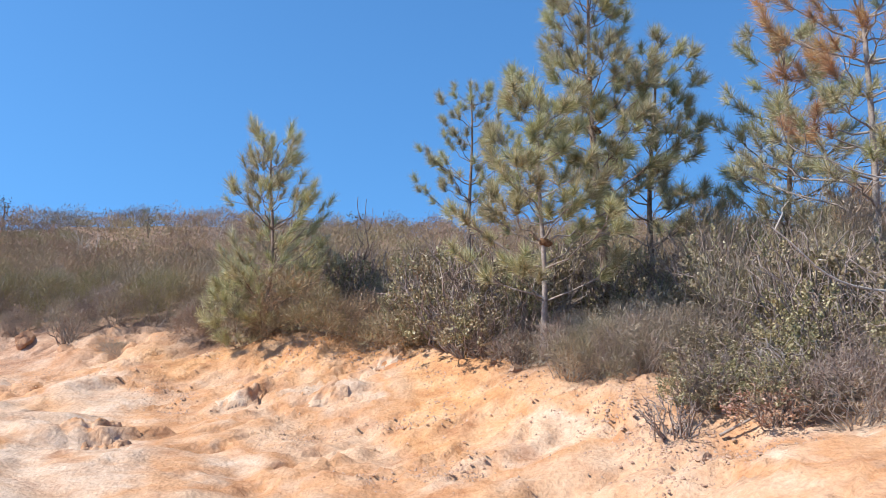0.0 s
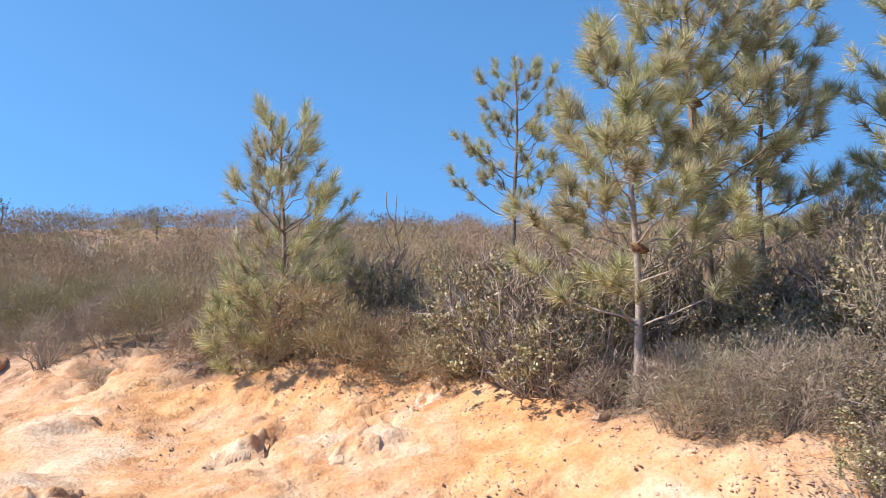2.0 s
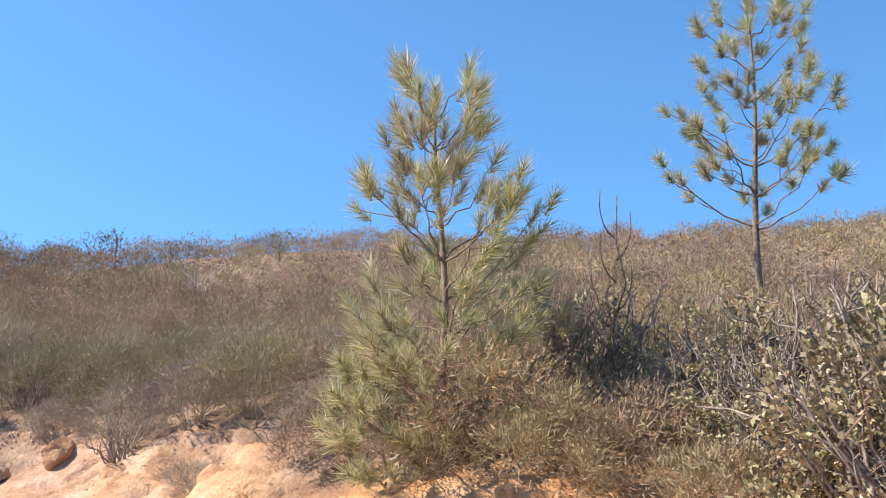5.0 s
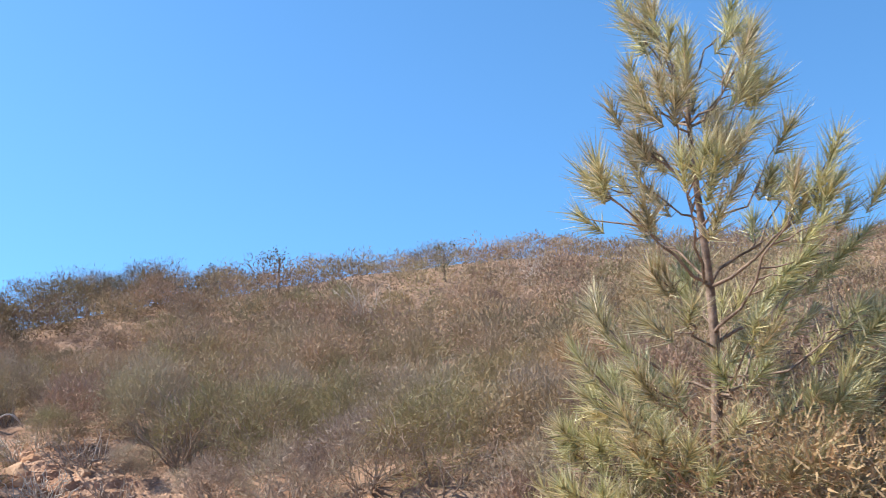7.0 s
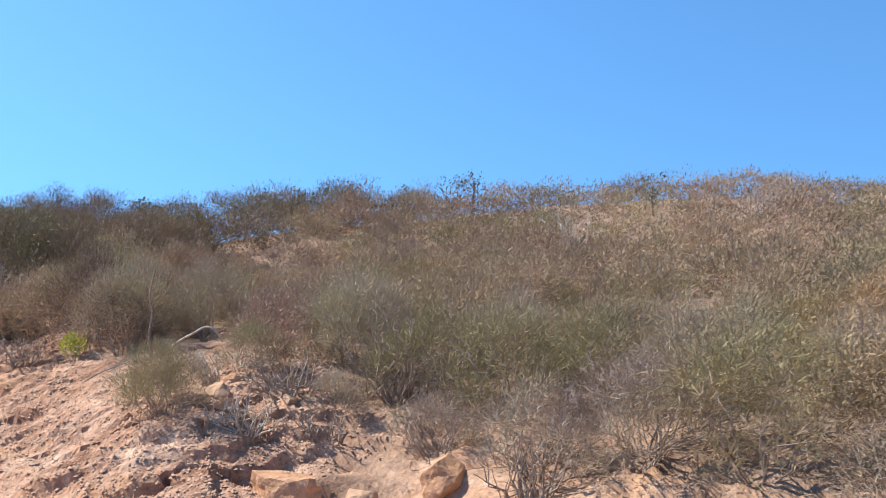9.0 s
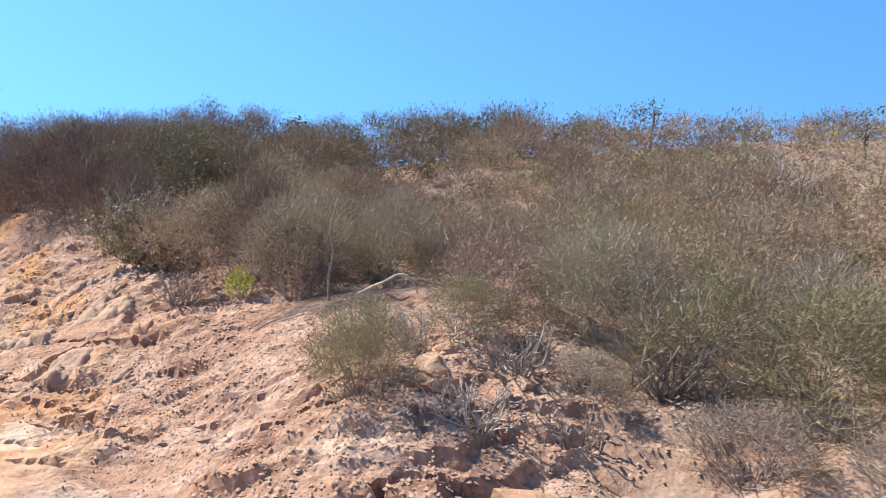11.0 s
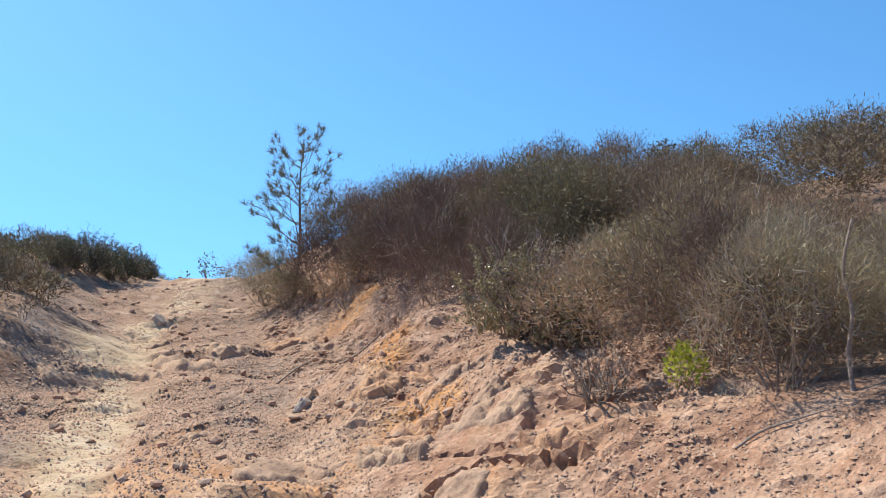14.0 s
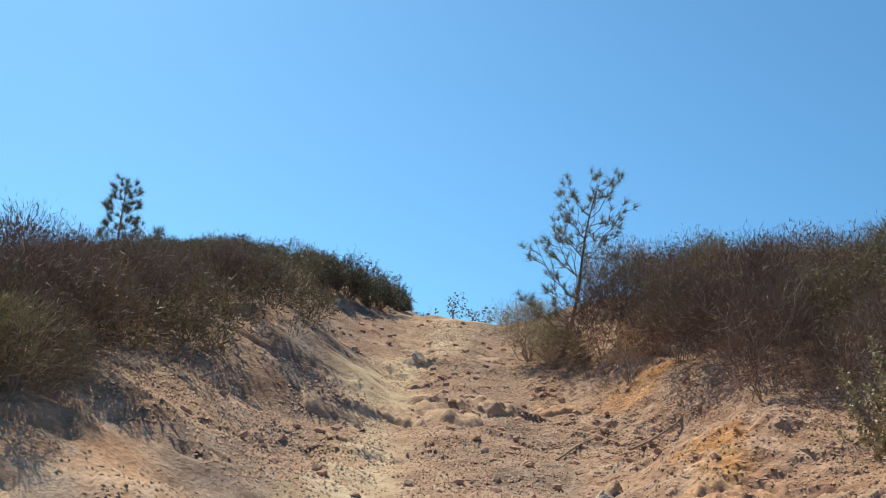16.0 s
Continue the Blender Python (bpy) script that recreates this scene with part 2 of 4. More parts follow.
# ---- the lie of the land ----
ROAD = [(0.6, -60, -1.5), (0.3, -18, -0.3), (0, -6, 0), (-0.2, 0, 0), (-1.0, 4.5, 0.08), (-2.8, 8.2, 0.2), (-5.8, 10.2, 0.22), (-10, 11.4, 0.24),
        (-15, 12.7, 0.32), (-19.5, 14.0, 0.50), (-22.5, 14.7, 0.80), (-25.8, 15.4, 1.18), (-29, 16.6, 1.1), (-37, 21, 0.1), (-70, 36, -4)]


def eased(points, rounds=2):
    pts = np.array(points, float)
    for _ in range(rounds):
        a, b = pts[:-1], pts[1:]
        q = np.empty((2 * len(a), pts.shape[1]))
        q[0::2], q[1::2] = 0.75 * a + 0.25 * b, 0.25 * a + 0.75 * b
        pts = np.concatenate([pts[:1], q, pts[-1:]])
    return pts


LINE = eased(ROAD)
GUTTER = 1.6  # metres from the road's middle


def smooth(a, b, x):
    u = np.clip((x - a) / (b - a), 0, 1)
    return u * u * (3 - 2 * u)


def soft(x, k=1.0):
    return k * np.logaddexp(0, x / k)


def lattice(i, j, seed):
    h = (i.astype(np.int64) * 374761393 + j.astype(np.int64) * 668265263 + seed * 1442695) & 0x7FFFFFFF
    h = ((h ^ (h >> 13)) * 1274126177) & 0x7FFFFFFF
    return ((h ^ (h >> 16)) & 0xFFFF) / 65535.0


def vnoise(x, y, seed=0):
    """Value noise from -1 to 1 with features about one unit wide."""
    i, j = np.floor(x), np.floor(y)
    u, v = x - i, y - j
    u, v = u * u * (3 - 2 * u), v * v * (3 - 2 * v)
    a, b = lattice(i, j, seed), lattice(i + 1, j, seed)
    c, d = lattice(i, j + 1, seed), lattice(i + 1, j + 1, seed)
    return 2 * ((a * (1 - u) + b * u) * (1 - v) + (c * (1 - u) + d * u) * v) - 1


def fbm(x, y, seed=0, octaves=4):
    return sum(vnoise(x * 2**k, y * 2**k, seed + k) * 0.5**k for k in range(octaves))


def cells(x, y, seed=0):
    """Broken blocks about one unit wide: a height from 0 to 1 for each block, and the distance to its edge."""
    i, j = np.floor(x), np.floor(y)
    first, second, own = np.full(x.shape, 9.0), np.full(x.shape, 9.0), np.zeros(x.shape)
    for a in (-1, 0, 1):
        for b in (-1, 0, 1):
            d = np.hypot(i + a + lattice(i + a, j + b, seed) - x, j + b + lattice(i + a, j + b, seed + 1) - y)
            near = d < first
            second = np.where(near, first, np.minimum(second, d))
            own = np.where(near, lattice(i + a, j + b, seed + 2), own)
            first = np.where(near, d, first)
    return own, second - first


def by_road(x, y):
    """Distance to the road's middle (positive on its uphill side), the road's height there and the x of the nearest point."""
    best, side, level, at = np.full(x.shape, 1e9), np.ones(x.shape), np.zeros(x.shape), np.zeros(x.shape)
    for (ax, ay, az), (bx, by, bz) in zip(LINE[:-1], LINE[1:]):
        dx, dy = bx - ax, by - ay
        u = np.clip(((x - ax) * dx + (y - ay) * dy) / (dx * dx + dy * dy), 0, 1)
        d = np.hypot(x - ax - u * dx, y - ay - u * dy)
        near = d < best
        best = np.where(near, d, best)
        side = np.where(near, np.where(dx * (y - ay) - dy * (x - ax) > 0, -1.0, 1.0), side)
        level, at = np.where(near, az + u * (bz - az), level), np.where(near, ax + u * dx, at)
    return best * side, level, at


# tilted rock ledges in the track and its banks: x, y, half length, half width, turn in degrees, lip height
LEDGES = [(-9.59, 13.06, 0.40, 0.2, 40, 0.10), (-19.9, 13.6, 0.55, 0.28, 60, 0.13), (-19.7, 14.5, 0.50, 0.24, 70, 0.13), (-18.6, 14, 0.45, 0.22, 55, 0.10), (-19.2, 12.5, 0.40, 0.18, 75, 0.10), (-22.4, 14.1, 0.40, 0.22, 80, 0.12),
          (-14.3, 13.05, 0.50, 0.26, 65, 0.12), (-12.75, 13.76, 0.34, 0.22, 40, 0.14), (-16.2, 12.9, 0.50, 0.25, 70, 0.10), (-3.6, 8.9, 0.75, 0.42, 25, 0.24), (-2.4, 10.5, 0.55, 0.30, 60, 0.20),
          (-1.3, 10, 0.50, 0.24, 20, 0.15), (-0.8, 11.1, 0.45, 0.22, 35, 0.14), (-4.6, 11.2, 0.60, 0.25, 30, 0.13), (-11.2, 13.3, 0.45, 0.2, 50, 0.10)]


def ledges(x, y):
    out = np.zeros_like(x)
    n = 0.22 * fbm(x * 2.6, y * 2.6, 95, 3)
    for cx, cy, a, b, turn, lip in LEDGES:
        c, s = math.cos(radians(turn)), math.sin(radians(turn))
        u, v = ((x - cx) * c + (y - cy) * s) / a, ((y - cy) * c - (x - cx) * s) / b
        q = np.sqrt(u * u + v * v) + 1.6 * n
        out = np.maximum(out, 0.75 * lip * (1 - smooth(0.62, 1.05, q)) * np.clip(0.6 - 0.45 * v + 0.15 * u, 0.1, 1.1))
    return out


def cut(x):
    """How far the track is cut into the hill's foot: from 0 to 1 along the bend."""
    return smooth(-7.2, -9.6, x) * (1 - 0.5 * smooth(-17, -21, x))


def land(x, y, rough=True):
    x, y = np.asarray(x, float), np.asarray(y, float)
    d, level, at = by_road(x, y)
    wob = 0.45 * fbm(x * 0.45, y * 0.45, 3, 3)
    e = d + wob
    high = smooth(-14, -18, at) * smooth(-30, -24, at)
    up = 0.45 * smooth(1.7, 4.6, e) + 0.35 * high * smooth(1.2, 2.6, e) + 0.15 * 60 * (1 - np.exp(-soft(d - 3.6, 0.6) / 60)) + 0.12 * high * smooth(3, 6, d)
    beyond = soft(-0.871 * (x + 23) + 0.488 * (y - 17), 1.0) * 0.28 + soft(y - 44, 2.0) * 0.3
    up = up - np.minimum(beyond, 40) * smooth(3.0, 7.0, d)
    west = smooth(-10.5, -14.0, at) * smooth(-33, -27, at)
    down = west * (0.9 * smooth(0.9, 3.2, -e) - 0.10 * soft(-d - 4.5, 0.6)) - (1 - west) * 0.12 * soft(-d - 2.2, 0.5)
    up = up + 0.43 * cut(x) * smooth(0.9, 2.75, e) * (1 - 0.95 * smooth(3.6, 6.8, d))
    up = up + 0.22 * smooth(2.7, 4.2, e) * smooth(11, 6, d) * smooth(-6.5, -4.0, x)
    z = level + np.where(d > 0, up, down)
    if rough:
        side = np.abs(d)
        on_road = 1 - smooth(1.6, 3.0, side)
        bare = 1 - smooth(3.6, 5.0, side + 0.5 * vnoise(x, y, 77))
        z = z + 0.08 * fbm(x * 0.6, y * 0.6, 11, 3) + (0.045 - 0.015 * smooth(-12, -14, x)) * fbm(x * 2.1, y * 2.1, 21, 3)
        # eroded beds: the bare slope breaks into low steps with sharp lips
        step = 0.15
        q = z / step + 1.4 * fbm(x * 0.7 + 0.3 * y, y * 0.7, 31, 3) + 0.22 * fbm(x * 4.5, y * 4.5, 35, 3)
        u = q - np.floor(q)
        ledge = (smooth(0.72, 0.97, u) - u) * step
        where = smooth(0.0, 0.5, fbm(x * 0.5 + 9, y * 0.5, 37, 3) + 0.35 * smooth(-9, -11, x))
        z = z + ledge * where * bare * (0.45 + 0.65 * smooth(0.9, 1.8, d) - 0.3 * smooth(0.5, 1.5, -d)) * (1 - 0.6 * smooth(-8, -9.5, x)) * (1 - 0.6 * cut(x))
        # rills and clods
        rill = 1 - np.abs(fbm(x * 1.6 + 0.5 * y, y * 1.0, 43, 3))
        z = z - (0.07 - 0.01 * smooth(-8, -9.5, x)) * smooth(0.90, 1.0, rill) * bare * smooth(-0.2, 0.4, vnoise(x * 0.6, y * 0.6, 47))
        z = z + 0.008 * np.abs(fbm(x * 5.5, y * 5.5, 45, 2))
        # broken rock showing through the clay
        wx, wy = x + 0.12 * fbm(x * 2, y * 2, 55, 2), y + 0.12 * fbm(x * 2 + 7, y * 2, 57, 2)
        patch = fbm(x * 0.8, y * 0.8, 49, 2)
        rocky = smooth(-6.5, -9, x) * (smooth(0.7, 1.4, d) * smooth(-0.5, 0.1, patch) + 0.6 * smooth(0.0, 0.45, patch) * smooth(1.0, 0.4, side)) + 0.35 * smooth(0.15, 0.5, patch) * smooth(-6, -5, x)
        own, rim = cells(wx * 3.2 + 0.8 * wy, wy * 4.4, 59)
        small, edge = cells(wx * 8.0, wy * 9.0, 63)
        z = z + bare * np.minimum(rocky, 1) * (0.024 * own * smooth(0.0, 0.5, rim) + 0.020 * small * smooth(0.0, 0.5, edge))
        # ragged bedding, its edges running up the slope
        u, w = x + 0.5 * y + 0.25 * fbm(x * 1.5, y * 1.5, 65, 2), y - 0.5 * x
        ragged = 1 - np.abs(fbm(u * 2.2, w * 4.0, 67, 3))
        z = z + 0.055 * (smooth(0.35, 1.0, ragged) - 0.4) * bare * smooth(-8, -9.5, x) * smooth(0.5, 1.3, d) * (0.45 + 0.55 * smooth(-0.4, 0.3, patch))
        # beds of soft sandstone dipping across the open bank, worn to ragged lips
        u, w = 0.8 * x + 0.6 * y, 0.8 * y - 0.6 * x + 0.22 * fbm(x * 1.1, y * 1.1, 111, 2)
        beds = fbm(u * 0.75, w * 4.2, 113, 3)
        lip = smooth(-0.15, 0.25, beds) - smooth(0.25, 0.34, beds)
        z = z + 0.07 * lip * bare * smooth(-7, -5, x) * smooth(1.0, 1.9, d) * smooth(-0.5, 0.3, fbm(x * 0.5, y * 0.5 + 3, 115, 2))
        # finer broken lips between them
        fine = fbm(u * 1.9, w * 7.5, 131, 3)
        chip = smooth(-0.1, 0.18, fine) - smooth(0.18, 0.25, fine)
        z = z + 0.04 * chip * bare * smooth(-7, -5, x) * smooth(0.9, 1.6, d) * smooth(-0.15, 0.35, fbm(x * 0.7 + 4, y * 0.7, 133, 2))
        # slanting cracks in the bedrock
        u, w = 0.55 * (x + 0.6 * y), 2.4 * (y - 0.45 * x)
        crack = smooth(0.86, 1.0, 1 - np.abs(fbm(u, w, 91, 3))) * smooth(0.05, 0.45, fbm(x * 0.8, y * 0.8 + 5, 93, 2))
        z = z - 0.14 * crack * bare * (0.3 + 0.7 * smooth(0.5, 1.5, d))
        z = z + ledges(x, y)
        # two wheel ruts
        z = z - 0.06 * np.exp(-(((side - 0.75 + 0.15 * wob) / 0.26) ** 2)) * on_road
    far = np.hypot(x + 10, y - 15)
    return z - 0.02 * soft(far - 90, 8)


def height(x, y):
    return float(land(np.array([x]), np.array([y]))[0])


# ---- mesh helpers ----
def mesh_from(name, verts, faces, mat, smoothed=False):
    me = bpy.data.meshes.new(name)
    verts, faces = np.asarray(verts, np.float32).reshape(-1, 3), np.asarray(faces, np.int32)
    me.vertices.add(len(verts))
    me.vertices.foreach_set("co", verts.ravel())
    k = faces.shape[1]
    me.loops.add(faces.size)
    me.loops.foreach_set("vertex_index", faces.ravel())
    me.polygons.add(len(faces))
    me.polygons.foreach_set("loop_start", np.arange(0, faces.size, k, dtype=np.int32))
    if smoothed:
        me.polygons.foreach_set("use_smooth", np.ones(len(faces), bool))
    me.update(calc_edges=True)
    me.materials.append(mat)
    return me


def part(name, data, parent, label=""):
    """A mesh as one object under a thing or a part."""
    ob = new(name, data)
    ob.parent = parent
    return tagged(ob, label)


def unit(v):
    return v / np.maximum(np.linalg.norm(v, axis=-1, keepdims=True), 1e-9)


def blades(base, way, length, width, rng, face=None):
    """Thin pointed blades: three corners each. face: the way that each one's flat side looks."""
    n = len(base)
    side = unit(np.cross(way, rng.normal(size=(n, 3)) if face is None else face)) * np.asarray(width).reshape(-1, 1) / 2
    tip = base + way * np.asarray(length).reshape(-1, 1)
    verts = np.stack([base - side, base + side, tip], 1).reshape(-1, 3)
    return verts, np.arange(3 * n).reshape(n, 3)


def leaves(base, way, size, rng):
    """Small pointed-oval leaves: four corners each."""
    n = len(base)
    side = unit(np.cross(way, rng.normal(size=(n, 3))))
    size = np.asarray(size).reshape(-1, 1)
    fold = unit(np.cross(side, way)) * size * 0.12
    verts = np.stack([base, base + way * size * 0.55 + side * size * 0.32 + fold, base + way * size, base + way * size * 0.55 - side * size * 0.32 + fold], 1).reshape(-1, 3)
    return verts, np.arange(4 * n).reshape(n, 4)


def tube(points, radii, sides=6):
    """A round bent stick through points, tapering by radii."""
    p = np.asarray(points, float)
    n = len(p)
    t = unit(np.gradient(p, axis=0))
    ref = np.array([0.31, 0.17, 0.93]) if abs(t[0, 2]) < 0.8 else np.array([0.9, 0.3, 0.1])
    u = unit(np.cross(t, ref))
    w = np.cross(t, u)
    a = np.arange(sides) * 2 * np.pi / sides
    r = np.asarray(radii, float).reshape(n, 1, 1)
    v = p[:, None] + r * (np.cos(a)[None, :, None] * u[:, None] + np.sin(a)[None, :, None] * w[:, None])
    f = []
    for i in range(n - 1):
        for k in range(sides):
            m = (k + 1) % sides
            f.append((i * sides + k, i * sides + m, (i + 1) * sides + m, (i + 1) * sides + k))
    return v.reshape(-1, 3), np.array(f)


def joined(pieces):
    vs, fs, at = [], [], 0
    for v, f in pieces:
        vs.append(v)
        fs.append(f + at)
        at += len(v)
    return np.concatenate(vs), np.concatenate(fs)


# ---- ground ----
def build_ground():
    def axis(runs, end):
        stops = [lo for lo, _ in runs[1:]] + [end]
        core = np.concatenate([np.arange(lo, hi - step / 2, step) for (lo, step), hi in zip(runs, stops)])
        grow = 0.08 * np.cumsum(1.22 ** np.arange(1, 46))
        return np.concatenate([(runs[0][0] - grow)[::-1], core, end + grow])

    xs = axis([(-31, 0.09), (-23, 0.045), (-8, 0.06)], 7.5)
    ys = axis([(2.5, 0.09), (7, 0.05), (10.5, 0.045), (17, 0.08)], 19)
    gx, gy = np.meshgrid(xs, ys)
    gz = land(gx, gy)
    nx, ny = len(xs), len(ys)
    i = np.arange(nx * ny).reshape(ny, nx)
    f = np.stack([i[:-1, :-1], i[:-1, 1:], i[1:, 1:], i[1:, :-1]], -1).reshape(-1, 4)
    me = mesh_from("ground", np.stack([gx, gy, gz], -1).reshape(-1, 3), f, SOIL, True)
    d, _, at = by_road(gx, gy)
    # the stony ground keeps its hard edges
    cx, cd = (gx[1:, 1:] + gx[:-1, :-1]) / 2, (d[1:, 1:] + d[:-1, :-1]) / 2
    me.polygons.foreach_set("use_smooth", ~((cx < -8) & (cd > 0.8) & (cd < 4.2)).ravel())
    n = fbm(gx * 0.8, gy * 0.8, 41, 4)
    litter = np.where(d > 0, smooth(3.3, 4.4, d + 0.1 * cut(gx) + 0.7 * n - 1.3 * smooth(9.5, 7.0, gy) - 0.6 * smooth(-2.5, -0.5, gx) + 0.3 * smooth(-6.5, -8, gx) * smooth(-12.5, -11, gx)), smooth(3.0, 4.5, -d + 0.7 * n))
    clay = smooth(-4.5, -7.5, gx + 1.2 * n) * smooth(1.0, 2.0, d + n) * 0.85
    ochre = smooth(2.6, 3.5, d + 1.1 * n) * smooth(-5.5, -3.5, gx) * smooth(1.5, 0, gx) * 0.75
    for ox, oy, far in ((-16.1, 14.95, 0.62), (-15.6, 14.7, 0.5), (-19.4, 16.15, 0.6), (-14.6, 14.5, 0.45)):
        ochre = np.maximum(ochre, 0.95 * smooth(1.0, 0.45, np.hypot(gx - ox, gy - oy) / far + 0.5 * n))
    # the line that wheels have polished pale, and the loose grey shale between
    line = np.interp(gx, (-24, -22.2, -19.6, -17, -12), (-0.05, -0.78, -1.1, -1.0, -0.85))
    worn = smooth(0.55, 0.15, np.abs(d - line) + 0.25 * n) * smooth(-12, -14.5, gx)
    shale = smooth(0.75, 0.2, np.abs(d - 0.45) + 0.35 * n) * smooth(-14.5, -16.5, gx) + smooth(0.5, 0.15, np.abs(d + GUTTER + 0.15) + 0.25 * n) * smooth(-13.5, -15, gx)
    dust = smooth(-13.5, -17, gx + n) * 0.9
    for name, values in (("litter", litter), ("clay", clay), ("ochre", ochre), ("dust", dust), ("worn", worn), ("shale", np.minimum(shale, 1.0))):
        me.attributes.new(name, "FLOAT", "POINT").data.foreach_set("value", values.astype(np.float32).ravel())
    return tagged(new("ground", me), "pale orange sandy dirt track with eroded ledges below a brush hillside", "ground", kind="structure")


GROUND = build_ground()


# ---- plants ----
def brush_blades(n, r, h, rng, clumps=13, length=0.06, width=0.010, feather=0.3):
    """The fine twigs of one shrub standing at the origin: a mound of rounded plumes with dark gaps between them."""
    m = clumps
    az, up = np.arange(m) * 2.4 + rng.uniform(-0.7, 0.7, m), np.linspace(0.02, 1.0, m) ** 0.8
    flat = np.sqrt(np.maximum(1 - up**2, 0.0))
    size = (0.5 * r + 0.25 * h) * rng.uniform(0.34, 0.62, m)
    heart = np.stack([flat * np.cos(az) * r * 0.74, flat * np.sin(az) * r * 0.74, (0.17 + 0.62 * up) * h], -1) * rng.uniform(0.74, 1.08, (m, 1))
    k = rng.choice(m, n, p=size**2 / np.sum(size**2))
    out = unit(rng.normal(size=(n, 3)) + unit(heart)[k] * 0.6 + [0, 0, 0.25])
    ragged = rng.uniform(0.55, 1.05, n) + 0.25 * rng.uniform(0, 1, n) ** 4
    pos = heart[k] + out * (size[k] * ragged)[:, None]
    pos[:, 2] = np.maximum(pos[:, 2], rng.uniform(0.0, 0.1, n))
    way = unit(out * 0.7 + unit(heart)[k] * 0.2 + rng.normal(size=(n, 3)) * 0.55 + [0, 0, feather])
    long, wide = rng.uniform(0.4, 1.3, n) * length, rng.uniform(0.6, 1.4, n) * width
    core = n // 4  # a close heart keeps the bush from being see-through
    pos[:core] -= out[:core] * (size[k[:core]] * rng.uniform(0.15, 0.55, core))[:, None]
    wide[:core] *= 1.8
    long[:core] = long[:core] * 1.2 + 0.02
    return blades(pos, way, long, wide, rng, out + rng.normal(size=(n, 3)) * 0.6)


def crooked(start, end, rng, bend=0.12, steps=5):
    u = np.linspace(0, 1, steps)[:, None]
    p = np.asarray(start) * (1 - u) + np.asarray(end) * u
    p[1:-1] += rng.normal(size=(steps - 2, 3)) * bend * np.linalg.norm(np.subtract(end, start)) * 0.5
    return p


def shrub_stems(r, h, rng, n=16, thick=0.009):
    out = []
    for _ in range(n):
        a, s = rng.uniform(0, 2 * np.pi), rng.uniform(0.3, 1.0)
        end = np.array([math.cos(a) * r * s, math.sin(a) * r * s, h * rng.uniform(0.6, 0.98) * math.sqrt(1.15 - s * s * 0.8)])
        start = np.array([math.cos(a) * 0.06, math.sin(a) * 0.06, -0.06])
        p = crooked(start, end, rng, 0.16)
        out.append(tube(p, np.linspace(thick, thick * 0.35, 5), 4))
        for _ in range(3):
            q = p[rng.integers(2, 5)]
            e = q + unit(rng.normal(size=3) * 0.6 + unit(end) * 0.8 + [0, 0, 0.3]) * rng.uniform(0.12, 0.3) * (r + h) * 0.6
            out.append(tube(crooked(q, e, rng, 0.2, 4), np.linspace(thick * 0.5, thick * 0.2, 4), 3))
    return joined(out)


def shrub_meshes(name, r, h, seed, foliage, wood, n=9500, leafy=False, leaf=0.027, length=0.062, width=0.0042, wood_n=16, sprigs=240):
    rng = np.random.default_rng(seed)
    if leafy:
        m = sprigs
        az, up, deep = rng.uniform(0, 2 * np.pi, m), rng.uniform(0.03, 1, m), rng.uniform(0.55, 1.04, m) ** 0.6
        flat = np.sqrt(1 - up**2)
        lump = 0.86 + 0.22 * np.sin(3 * az + seed) * flat + 0.10 * np.sin(7 * az + 2 * seed)
        tips = np.stack([np.cos(az) * flat * r, np.sin(az) * flat * r, h * (0.16 + 0.80 * up)], -1) * (deep * lump)[:, None]
        k = rng.integers(0, m, n)
        sprig = unit(unit(tips) + rng.normal(size=(m, 3)) * 0.5 + [0, 0, 0.5])
        along = rng.uniform(-0.13, 0.03, n)
        base = tips[k] + sprig[k] * along[:, None] + rng.normal(size=(n, 3)) * 0.016
        base[:, 2] = np.maximum(base[:, 2], 0.03)
        way = unit(sprig[k] * 0.5 + rng.normal(size=(n, 3)) * 0.75 + [0, 0, 0.35])
        v, f = leaves(base, way, rng.uniform(0.67, 1.33, n) * leaf, rng)
    else:
        v, f = brush_blades(n, r, h, rng, 17, length, width)
    sv, sf = shrub_stems(r * 0.95, h * 0.95, rng, wood_n, 0.013 if leafy else 0.007)
    return mesh_from(name + "_foliage", v, f, foliage), mesh_from(name + "_stems", sv, sf, wood)


def shrub(kind, meshes, label, category, x, y, turn=0.0, size=1.0, tall=1.0, sink=0.03, group=""):
    ob = new(kind)
    ob.matrix_world = pose(x, y, height(x, y) - sink, 0, 0, turn) @ Matrix.Diagonal((size, size, size * tall, 1))
    part("foliage", meshes[0], ob)
    part("twig_frame", meshes[1], ob)
    return tagged(ob, label, category, group)


# ---- pines ----
def tuft(at, way, n, long, rng, open_angle=1.0, shoot=0.16):
    """Long needles round the end of a twig: close and forward at the tip, wider on the older wood behind it."""
    w = unit(way)
    age = rng.uniform(0, 1, n)
    base = at - w * (shoot * age - 0.03)[:, None]
    spread = (rng.uniform(0.05, 1.0, n) ** 0.8 + 0.45 * age) * open_angle
    side = unit(np.cross(w, rng.normal(size=(n, 3))))
    go = unit(w * np.cos(spread)[:, None] + side * np.sin(spread)[:, None] + np.array([0, 0, 1.0]) * (0.14 - 0.22 * age)[:, None])
    return blades(base, go, rng.uniform(0.6, 1.1, n) * long, rng.uniform(0.0046, 0.0085, n), rng)


